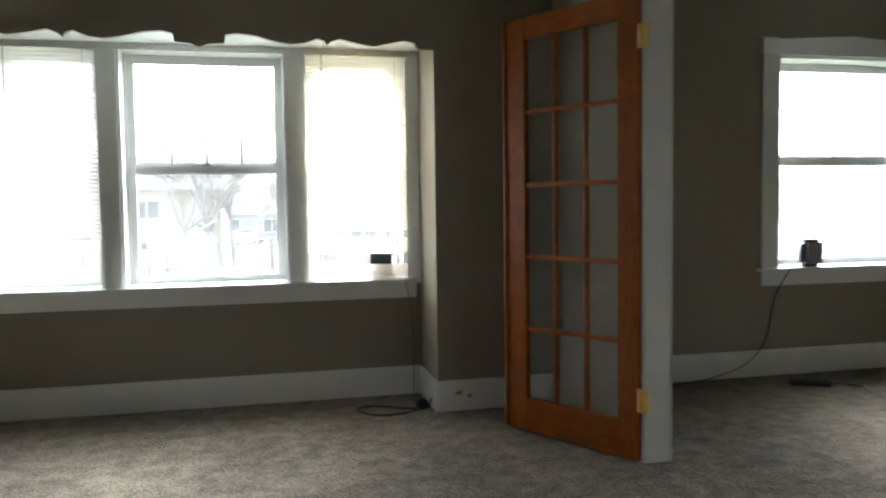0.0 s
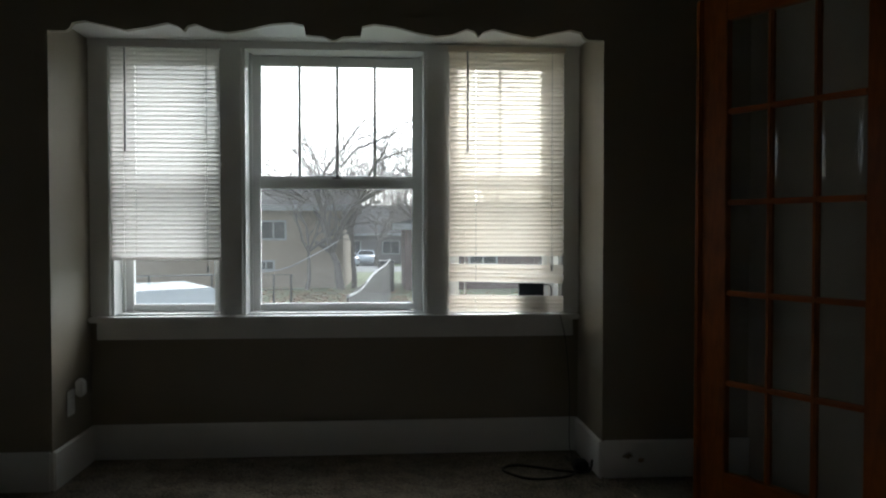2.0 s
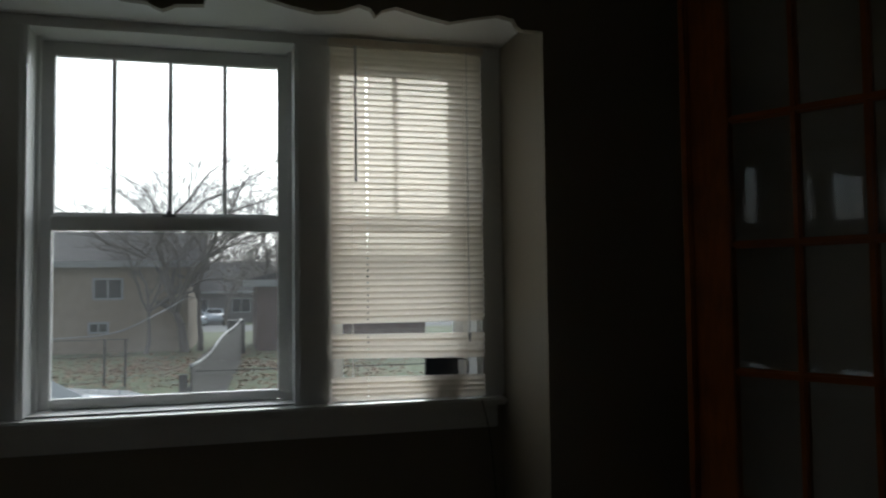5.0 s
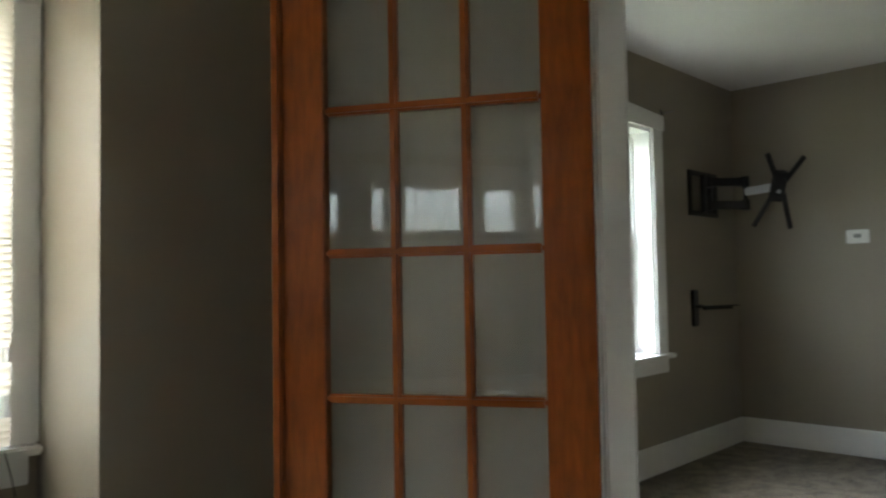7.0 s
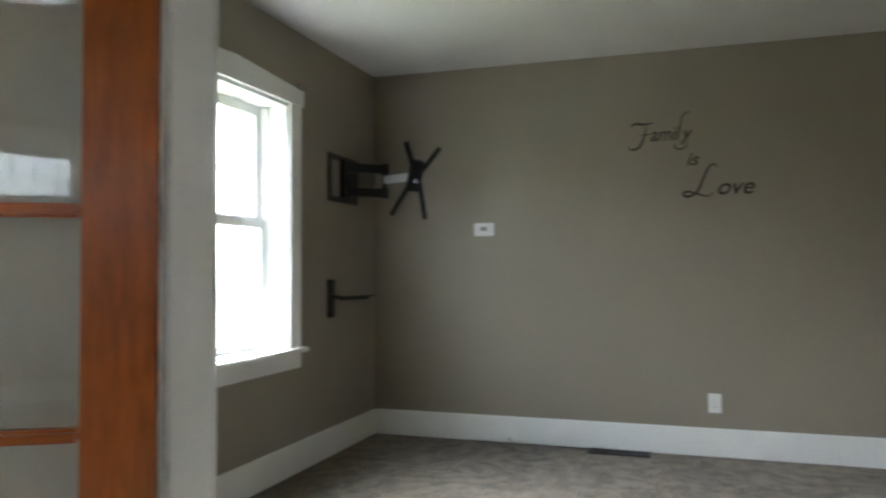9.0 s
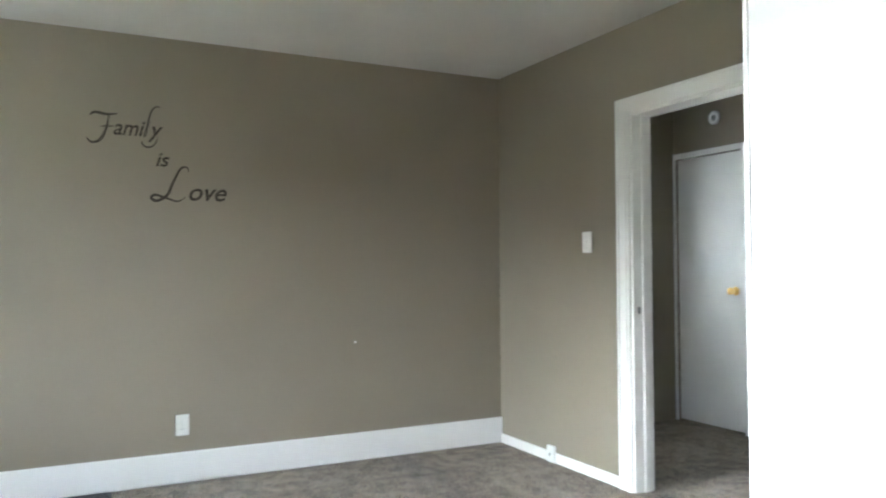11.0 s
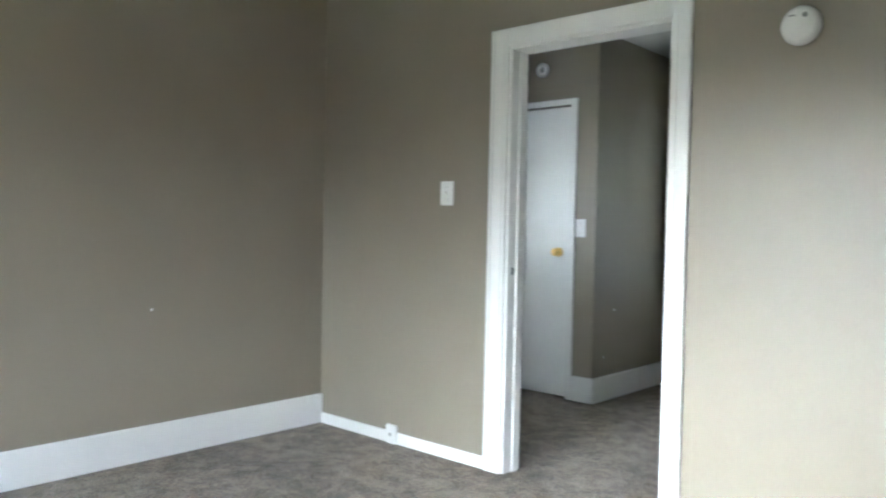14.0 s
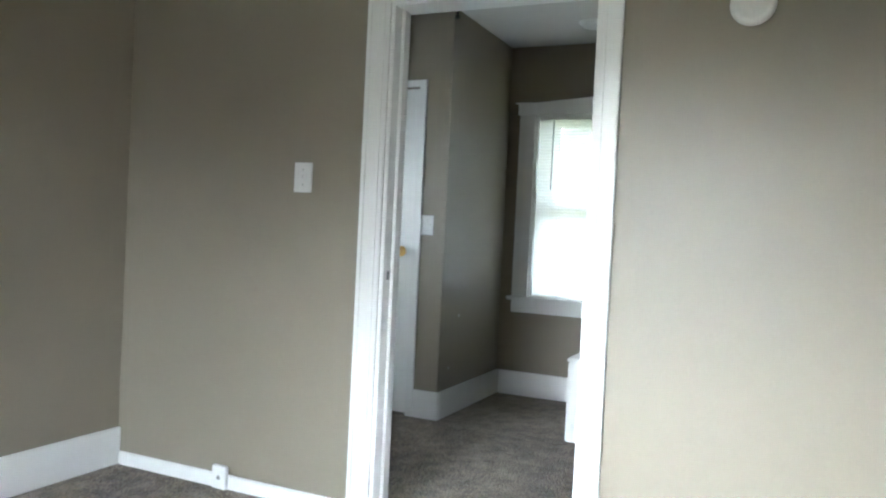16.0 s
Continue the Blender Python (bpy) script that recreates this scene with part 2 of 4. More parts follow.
def rod(bm, a, b, r1, r2=None, n=12):
    a, b = Vector(a), Vector(b)
    m = Matrix.Translation((a + b) / 2) @ (b - a).to_track_quat("Z", "Y").to_matrix().to_4x4()
    bmesh.ops.create_cone(bm, cap_ends=True, segments=n, radius1=r1, radius2=r1 if r2 is None else r2, depth=(b - a).length, matrix=m)
    return bm


def lathe(bm, profile, m, n=32):
    rings = []
    for r, h in profile:
        rings.append([bm.verts.new(m @ Vector((r * math.cos(2 * math.pi * i / n), r * math.sin(2 * math.pi * i / n), h))) for i in range(n)])
    for a, b in zip(rings, rings[1:]):
        for i in range(n):
            bm.faces.new((a[i], a[(i + 1) % n], b[(i + 1) % n], b[i]))
    bm.faces.new(rings[0][::-1])
    bm.faces.new(rings[-1])
    return bm


def tube(points, r, n=8, sub=6):
    pts = [Vector(p) for p in points]
    path = []
    for i in range(len(pts) - 1):
        p0, p1, p2, p3 = pts[max(i - 1, 0)], pts[i], pts[i + 1], pts[min(i + 2, len(pts) - 1)]
        for k in range(sub):
            t = k / sub
            path.append(0.5 * ((2 * p1) + (p2 - p0) * t + (2 * p0 - 5 * p1 + 4 * p2 - p3) * t * t + (3 * p1 - p0 - 3 * p2 + p3) * t ** 3))
    path.append(pts[-1])
    bm = bmesh.new()
    rings = []
    for i, c in enumerate(path):
        d = (path[min(i + 1, len(path) - 1)] - path[max(i - 1, 0)]).normalized()
        q = d.to_track_quat("Z", "Y")
        rr = r[0] + (r[1] - r[0]) * i / (len(path) - 1) if isinstance(r, tuple) else r
        rings.append([bm.verts.new(c + q @ Vector((rr * math.cos(2 * math.pi * k / n), rr * math.sin(2 * math.pi * k / n), 0))) for k in range(n)])
    for a, b in zip(rings, rings[1:]):
        for k in range(n):
            bm.faces.new((a[k], a[(k + 1) % n], b[(k + 1) % n], b[k]))
    bm.faces.new(rings[0][::-1])
    bm.faces.new(rings[-1])
    return bm


def link(name, bm, material, smooth=False):
    me = bpy.data.meshes.new(name)
    bmesh.ops.recalc_face_normals(bm, faces=bm.faces)
    bm.to_mesh(me)
    bm.free()
    me.materials.append(material)
    if smooth:
        for p in me.polygons:
            p.use_smooth = True
    return new(name, me)


def part(name, bm, material, parent, label="", smooth=False):
    ob = link(name, bm, material, smooth)
    ob.parent = parent
    return tagged(ob, label)


def thing(name, label, category, m=None, group="", kind=""):
    ob = new(name)
    ob.empty_display_size = 0.1
    if m is not None:
        ob.matrix_basis = m
    return tagged(ob, label, category, group, kind)


def single(name, bm, material, label, category="", kind="", smooth=False, group=""):
    return tagged(link(name, bm, material, smooth), label, category, group, kind)


# ---- rooms: floor, walls, ceiling ----
H = 2.51          # ceiling
YN = 4.43         # living room north wall
YA = 4.88         # alcove window wall
AL, AR = -1.56, 0.856
YN2 = 4.70        # second room, north wall
XE = 5.455        # second room, east wall
YS = 0.345        # second room, south wall
XP0, XP1 = 1.54, 1.655   # partition
YP1, YP0 = 3.366, 1.875   # opening in the partition
XH, YH, YF = 4.575, -1.268, -2.297   # hall corner, hall door wall, hall end wall
XQ = 1.965         # room face of the thick south part of the partition
XW, YB = -4.6, -2.6      # living room west and south walls


def wall(name, axis, a0, a1, b0, b1, holes=(), z1=H, label="taupe painted plaster wall", material=None):
    """A wall that runs along axis from a0 to a1, b0 to b1 thick, with holes (a, a, z, z)."""
    bm = bmesh.new()

    def slab(p, q, lo, hi):
        if q - p > 1e-4 and hi - lo > 1e-4:
            rbox(bm, (p, b0, lo) if axis == "x" else (b0, p, lo), (q, b1, hi) if axis == "x" else (b1, q, hi))
    at = a0
    for h0, h1, z0, zt in sorted(holes):
        slab(at, h0, 0, z1)
        slab(h0, h1, 0, z0)
        slab(h0, h1, zt, z1)
        at = h1
    slab(at, a1, 0, z1)
    return single(name, bm, material or PAINT, label, "wall", "structure")


single("floor", boxes(((-4.8, -5.2, -0.15), (5.65, 5.12, 0))), CARPET, "worn brown-grey wall-to-wall carpet", "floor", "structure")
single("ceiling", boxes(((-4.8, -5.2, H), (5.65, 5.12, H + 0.15))), CEIL, "plain white painted ceiling", "ceiling", "structure")

SILL, HEAD = 0.705, 2.045
W_L, W_M, W_R = (-1.47, -0.925), (-0.835, 0.085), (0.185, 0.772)
wall("wall_alcove", "x", AL - 0.2, AR, YA, YA + 0.24, [(*w, SILL, HEAD) for w in (W_L, W_M, W_R)])
wall("wall_alcove_west", "y", YN + 0.02, YA, AL - 0.2, AL)
wall("wall_north_west", "x", XW, AL, YN, YN + 0.02)
wall("wall_north", "x", AR, XP0, YN, YA + 0.24)
single("wall_header", boxes(((AL, YN + 0.0, 2.068), (AR, YA, H))), PAINT, "taupe painted header above window alcove", "wall", "structure")
single("soffit", boxes(((AL, YN + 0.028, 2.052), (AR, YA, 2.068))), TRIM, "white painted soffit over window alcove", "trim", "structure")
wall("wall_partition_north", "y", YP1, YN, XP0, XP1)
wall("wall_partition_step", "y", YN, YN2 + 0.24, XP0, XP1)
wall("wall_partition_south", "y", YB, YP0, XP0, XQ)
single("wall_partition_lintel", boxes(((XP0, YP0, 2.08), (XP1, YP1, H))), PAINT, "taupe painted lintel over wide opening", "wall", "structure")
RW = (3.18, 4.26, 0.705, 2.075)
wall("wall_north_2", "x", XP1, XE, YN2, YN2 + 0.24, [RW])
# unseen opening, assumed only to bring light into the hall
FE = (-0.66, 0.04, 1.0, 1.6)
wall("wall_east", "y", YF - 0.2, YN2 + 0.24, XE, XE + 0.15, [FE])
DS = (3.275, 4.105, 0.0, 2.03)
south = wall("wall_south_2", "x", XQ, XE, YS - 0.125, YS, [DS])
for x in (2.99, 2.83, 2.74, 2.58, 2.41, 2.33):
    part("panel_seam", boxes(((x, YS, 0.02), (x + 0.004, YS + 0.0006, H - 0.01))), PAINT, south)
WD = (4.775, 5.53 - 0.09, 0.0, 2.045)
wall("wall_hall_door", "x", XH, XE, YH - 0.12, YH, [WD])
wall("wall_hall_closet", "x", XH + 0.12, XE, YH - 0.9, YH - 0.82)
wall("wall_hall_east", "y", YF, YH - 0.12, XH, XH + 0.12)
HW = (3.56, 4.37, 0.715, 2.02)
wall("wall_hall_end", "x", 1.9, XH + 0.12, YF - 0.2, YF, [HW])
wall("wall_hall_west", "y", YF, YS - 0.125, 1.84, 1.96)
WW = [(1.84, 2.56), (1.24, 1.66), (2.68, 2.86), (3.16, 3.34), (0.86, 1.02)]
wall("wall_west", "y", YB, YN + 0.02, XW - 0.2, XW, [(*w, 1.68, 2.3) for w in WW])
wall("wall_south", "x", XW, XP0, YB - 0.15, YB)

# scalloped board under the header, cut in a mirrored wave with a centre bracket
half = [(0.0, 1.953), (0.02, 1.962), (0.035, 1.972), (0.105, 1.978), (0.112, 2.02), (0.16, 2.031), (0.24, 2.022), (0.33, 1.996), (0.40, 1.983), (0.46, 1.992),
        (0.52, 2.018), (0.55, 2.008), (0.565, 1.985), (0.585, 2.006), (0.625, 2.02), (0.70, 2.0), (0.78, 1.984), (0.85, 2.004), (0.93, 2.022), (0.975, 2.012), (0.985, 1.99), (1.0, 1.978)]


def valance():
    bm = bmesh.new()
    mid, reach = (AL + AR) / 2, (AR - AL) / 2 - 0.075
    low = [(mid - u * reach, z) for u, z in reversed(half[1:])] + [(mid + u * reach, z) for u, z in half]
    low = [(AL + 0.001, 1.978)] + low + [(AR - 0.001, 1.978)]
    top = 2.067
    for (x0, z0), (x1, z1) in zip(low, low[1:]):
        f = [bm.verts.new((x, y, z)) for y in (YN - 0.003, YN + 0.026) for x, z in ((x0, z0), (x1, z1), (x1, top), (x0, top))]
        for q in ((0, 1, 2, 3), (7, 6, 5, 4), (0, 4, 5, 1), (1, 5, 6, 2), (2, 6, 7, 3), (3, 7, 4, 0)):
            bm.faces.new([f[i] for i in q])
    bmesh.ops.remove_doubles(bm, verts=bm.verts, dist=1e-5)
    return bm


single("valance", valance(), PAINT, "taupe painted scalloped wooden valance board above windows", "valance", "structure")


def skirting(name, a, b, n, h=0.172, t=0.02):
    """A baseboard from a to b on the floor, proud by t towards n."""
    bm = bmesh.new()
    (x0, y0), (x1, y1) = a, b
    lo = (min(x0, x1) + min(0, n[0] * t), min(y0, y1) + min(0, n[1] * t))
    hi = (max(x0, x1) + max(0, n[0] * t), max(y0, y1) + max(0, n[1] * t))
    rbox(bm, (*lo, 0.0), (*hi, h), min(0.006, h / 6))
    return single(name, bm, TRIM, "white painted wooden baseboard with scuffs" if h > 0.1 else "low white painted shoe moulding", "baseboard", "structure")


skirting("baseboard_alcove", (AL, YA), (AR, YA), (0, -1))
skirting("baseboard_alcove_left", (AL, YN - 0.02), (AL, YA - 0.02), (1, 0))
skirting("baseboard_alcove_right", (AR, YN - 0.02), (AR, YA - 0.02), (-1, 0))
skirting("baseboard_north", (AR, YN), (XP0, YN), (0, -1))
skirting("baseboard_north_west", (XW, YN), (AL, YN), (0, -1))
skirting("baseboard_north_2", (XP1, YN2), (XE, YN2), (0, -1))
skirting("baseboard_east", (XE, YS), (XE, YN2 - 0.02), (-1, 0))
skirting("baseboard_stub", (XP1, YP1 + 0.09), (XP1, YN2 - 0.02), (1, 0))
skirting("baseboard_south_2", (DS[1] + 0.09, YS), (XE - 0.02, YS), (0, 1), 0.062, 0.018)
skirting("baseboard_south_3", (XQ, YS), (DS[0] - 0.08, YS), (0, 1), 0.062, 0.018)
skirting("baseboard_hall", (XH - 0.02, YH), (WD[0] - 0.045, YH), (0, 1))
skirting("baseboard_hall_east", (XH, YF), (XH, YH), (-1, 0))
skirting("baseboard_hall_end", (1.96, YF), (XH - 0.02, YF), (0, 1))
skirting("baseboard_hall_south", (DS[1] + 0.09, YS - 0.125), (XE, YS - 0.125), (0, -1))
skirting("baseboard_west", (XW, YB), (XW, YN - 0.02), (1, 0))
skirting("baseboard_south", (XW + 0.02, YB), (XP0, YB), (0, 1))

# casing of the wide opening between the rooms
post = thing("door_casing", "white painted timber casing of wide opening", "door casing", kind="structure")
part("jamb", boxes(((XP0 - 0.004, YP1 - 0.018, 0), (XP1 + 0.004, YP1, 2.06), 0.004)), TRIM, post)
part("casing", boxes(((XP1, YP1 - 0.018, 0), (XP1 + 0.015, YP1 + 0.09, 2.14), 0.004)), TRIM, post)
part("casing", boxes(((XP0 - 0.022, YP1 - 0.005, 0), (XP0, YP1 + 0.10, 2.14), 0.005)), TRIM, post)
part("jamb", boxes(((XP0 - 0.004, YP0, 0), (XQ + 0.004, YP0 + 0.018, 2.06), 0.004)), TRIM, post)
part("stop", boxes(((1.62, YP0 + 0.018, 0), (1.66, YP0 + 0.03, 2.06), 0.003)), TRIM, post)
part("casing", boxes(((XQ, YP0 - 0.10, 0), (XQ + 0.02, YP0 + 0.018, 2.14), 0.005)), TRIM, post)
part("casing", boxes(((XP0 - 0.022, YP0 - 0.10, 0), (XP0, YP0 + 0.005, 2.14), 0.005)), TRIM, post)
part("head_jamb", boxes(((XP0 - 0.004, YP0 + 0.018, 2.06), (XP1 + 0.004, YP1 - 0.018, 2.08), 0.003)), TRIM, post)
part("head_casing", boxes(((XP1, YP0 + 0.018, 2.06), (XP1 + 0.015, YP1 - 0.018, 2.14), 0.004)), TRIM, post)
part("head_casing", boxes(((XP0 - 0.022, YP0 + 0.005, 2.06), (XP0, YP1 - 0.005, 2.14), 0.004)), TRIM, post)
part("mortise", boxes(((1.575, YP0 + 0.018, 0.30), (1.612, YP0 + 0.0195, 0.40))), GREY, post)
part("mortise", boxes(((1.575, YP0 + 0.018, 1.06), (1.612, YP0 + 0.0195, 1.16))), GREY, post)


# ---- windows ----
def sash(w, name, u0, u1, z0, z1, v, bars=0, rail=0.05, foot=None):
    """A glazed sash, from u0 to u1 and z0 to z1, at depth v."""
    foot = rail if foot is None else foot
    d = 0.034
    part(name, boxes(((u0, v, z0), (u0 + rail, v + d, z1), 0.004), ((u1 - rail, v, z0), (u1, v + d, z1), 0.004),
                     ((u0 + rail, v, z1 - rail), (u1 - rail, v + d, z1), 0.004), ((u0 + rail, v, z0), (u1 - rail, v + d, z0 + foot), 0.004)), TRIM, w)
    for i in range(bars):
        c = u0 + rail + (u1 - u0 - 2 * rail) * (i + 1) / (bars + 1)
        part("muntin", boxes(((c - 0.008, v + 0.006, z0 + foot), (c + 0.008, v + 0.028, z1 - rail), 0.003)), TRIM, w)
    g = part("pane", boxes(((u0 + rail - 0.006, v + 0.016, z0 + foot - 0.006), (u1 - rail + 0.006, v + 0.018, z1 - rail + 0.006))), GLASS, w)
    g.visible_shadow = False


def double_hung(w, u0, u1, z0, z1, meet, deep=0.24, bars=0, inset=0.13, rail=0.05):
    """The lining and two sashes in an opening through a wall; depth grows outwards from the inner face at 0."""
    part("frame", boxes(((u0, -0.001, z0), (u0 + 0.02, deep, z1)), ((u1 - 0.02, -0.001, z0), (u1, deep, z1)),
                        ((u0 + 0.02, -0.001, z1 - 0.02), (u1 - 0.02, deep, z1)), ((u0 + 0.02, 0.02, z0 - 0.02), (u1 - 0.02, deep + 0.03, z0 + 0.006))), TRIM, w)
    part("parting_bead", boxes(((u0 + 0.02, inset - 0.016, z0 + 0.006), (u0 + 0.034, inset - 0.002, z1 - 0.02), 0.002),
                               ((u1 - 0.034, inset - 0.016, z0 + 0.006), (u1 - 0.02, inset - 0.002, z1 - 0.02), 0.002)), TRIM, w)
    sash(w, "lower_sash", u0 + 0.021, u1 - 0.021, z0 + 0.007, meet + 0.018, inset, 0, rail, rail * 0.75)
    sash(w, "upper_sash", u0 + 0.021, u1 - 0.021, meet - 0.014, z1 - 0.021, inset + 0.037, bars, rail)
    lock = bmesh.new()
    rbox(lock, ((u0 + u1) / 2 - 0.025, inset - 0.004, meet + 0.0185), ((u0 + u1) / 2 + 0.025, inset + 0.03, meet + 0.028), 0.003)
    rod(lock, ((u0 + u1) / 2, inset + 0.012, meet + 0.028), ((u0 + u1) / 2, inset + 0.012, meet + 0.04), 0.011)
    part("sash_lock", lock, GREY, w, "small dull metal sash lock")


alcove = Matrix.Translation((0, YA, 0))
for i, (w, bars) in enumerate(((W_L, 0), (W_M, 3), (W_R, 1))):
    win = thing("window_%d" % (i + 1), "white painted double-hung sash window", "window", alcove, kind="structure")
    double_hung(win, *w, SILL, HEAD, 1.372, bars=bars)
trim_a = thing("window_trim", "white painted casing, stool and apron of triple window", "window trim", alcove, kind="structure")
for u0, u1 in ((AL + 0.001, W_L[0] + 0.006), (W_L[1] - 0.006, W_M[0] + 0.006), (W_M[1] - 0.006, W_R[0] + 0.006), (W_R[1] - 0.006, AR - 0.001)):
    part("casing", boxes(((u0, -0.02, SILL + 0.002), (u1, 0, HEAD + 0.006), 0.004)), TRIM, trim_a)
part("head_casing", boxes(((AL + 0.001, -0.024, HEAD - 0.03), (AR - 0.001, -0.0205, HEAD + 0.006), 0.001)), TRIM, trim_a)
part("stool", boxes(((AL + 0.001, -0.055, SILL - 0.028), (AR - 0.001, 0.125, SILL), 0.007)), TRIM, trim_a, "white painted window stool")
part("apron", boxes(((AL + 0.03, -0.02, SILL - 0.115), (AR - 0.03, 0, SILL - 0.029), 0.004)), TRIM, trim_a)


def cased_window(name, m, u0, u1, z0, z1, meet, cas=0.115, crown=0.09):
    """A double-hung window with casing, peaked head board, stool and apron."""
    w = thing(name, "white painted double-hung window with peaked head casing", "window", m, kind="structure")
    double_hung(w, u0, u1, z0, z1, meet, rail=0.05)
    part("casing", boxes(((u0 - cas, -0.02, z0), (u0 + 0.006, 0, z1), 0.004)), TRIM, w)
    part("casing", boxes(((u1 - 0.006, -0.02, z0), (u1 + cas, 0, z1), 0.004)), TRIM, w)
    bm = bmesh.new()
    o = 0.012
    prof = [(u0 - cas - o, z1), (u1 + cas + o, z1), (u1 + cas + o, z1 + crown), ((u0 + u1) / 2, z1 + crown + 0.04), (u0 - cas - o, z1 + crown)]
    f = [[bm.verts.new((u, v, z)) for u, z in prof] for v in (-0.026, 0)]
    bm.faces.new(f[0])
    bm.faces.new(f[1][::-1])
    for i in range(5):
        bm.faces.new((f[0][i], f[1][i], f[1][(i + 1) % 5], f[0][(i + 1) % 5]))
    part("head_casing", bm, TRIM, w, "peaked white head board")
    part("cap", boxes(((u0 - cas - 0.03, -0.036, z1 + crown + 0.0), (u0 - cas + 0.10, -0.026, z1 + crown + 0.012), 0.002)), TRIM, w)
    part("stool", boxes(((u0 - cas - 0.03, -0.06, z0 - 0.026), (u1 + cas + 0.03, 0.125, z0), 0.007)), TRIM, w)
    part("apron", boxes(((u0 - cas, -0.02, z0 - 0.115), (u1 + cas, 0, z0 - 0.027), 0.004)), TRIM, w)
    return w


cased_window("window_4", Matrix.Translation((0, YN2, 0)), *RW, 1.405)
# hall window: outward is -y, so u runs towards -x
cased_window("window_5", Matrix.Translation((0, YF, 0)) @ Matrix.Rotation(math.pi, 4, "Z"), -HW[1], -HW[0], HW[2], HW[3], 1.355, crown=0.075)


def small_window(name, label, m, a, b, z0, z1, deep, bars, glass):
    w = thing(name, label, "window", m, kind="structure")
    part("frame", boxes(((a, -0.02, z0), (a + 0.03, deep, z1)), ((b - 0.03, -0.02, z0), (b, deep, z1)), ((a + 0.03, -0.02, z1 - 0.03), (b - 0.03, deep, z1)), ((a + 0.03, -0.02, z0), (b - 0.03, deep, z0 + 0.03))), TRIM, w)
    part("stool", boxes(((a - 0.05, -0.06, z0 - 0.13), (b + 0.05, -0.001, z0 - 0.08), 0.005)), TRIM, w)
    for k in range(bars):
        c = a + (b - a) * (k + 1) / (bars + 1)
        part("muntin", boxes(((c - 0.012, 0.085, z0 + 0.03), (c + 0.012, 0.12, z1 - 0.03), 0.003)), TRIM, w)
    g = part("pane", boxes(((a + 0.03, 0.1, z0 + 0.03), (b - 0.03, 0.103, z1 - 0.03))), glass, w)
    g.visible_shadow = glass is FROST


for i, (a, b) in enumerate(WW):
    small_window("window_%d" % (6 + i), "small high white painted fixed window", Matrix.Translation((XW, 0, 0)) @ Matrix.Rotation(math.pi / 2, 4, "Z"), a, b, 1.68, 2.3, 0.2, 3 if b - a > 0.5 else 0, GLASS)
# window out of view, added to brighten the hall door
small_window("window_11", "unseen frosted window in white frame, added to light hall", Matrix.Translation((XE, 0, 0)) @ Matrix.Rotation(-math.pi / 2, 4, "Z"), -FE[1], -FE[0], FE[2], FE[3], 0.15, 0, FROST)
# scalloped board over the west windows
bm = bmesh.new()
ws = [1.1 + 0.02 * k for k in range(94)]
lower = [(y, 2.17 - 0.05 * abs(math.sin((y - 1.2) * 4.6)) ** 0.7) for y in ws]
fr, bk = ([[bm.verts.new((x, y, z)) for y, z in ((y, z), (y, 2.36))] for y, z in lower] for x in (XW + 0.10, XW + 0.08))
for k in range(93):
    bm.faces.new((fr[k][0], fr[k + 1][0], fr[k + 1][1], fr[k][1]))
    bm.faces.new((bk[k][1], bk[k + 1][1], bk[k + 1][0], bk[k][0]))
    bm.faces.new((fr[k][0], bk[k][0], bk[k + 1][0], fr[k + 1][0]))
rbox(bm, (XW, 1.1, 2.36), (XW + 0.10, 2.96, 2.38))
single("valance_west", bm, TRIM, "white scalloped valance board over west windows", "trim", "structure")


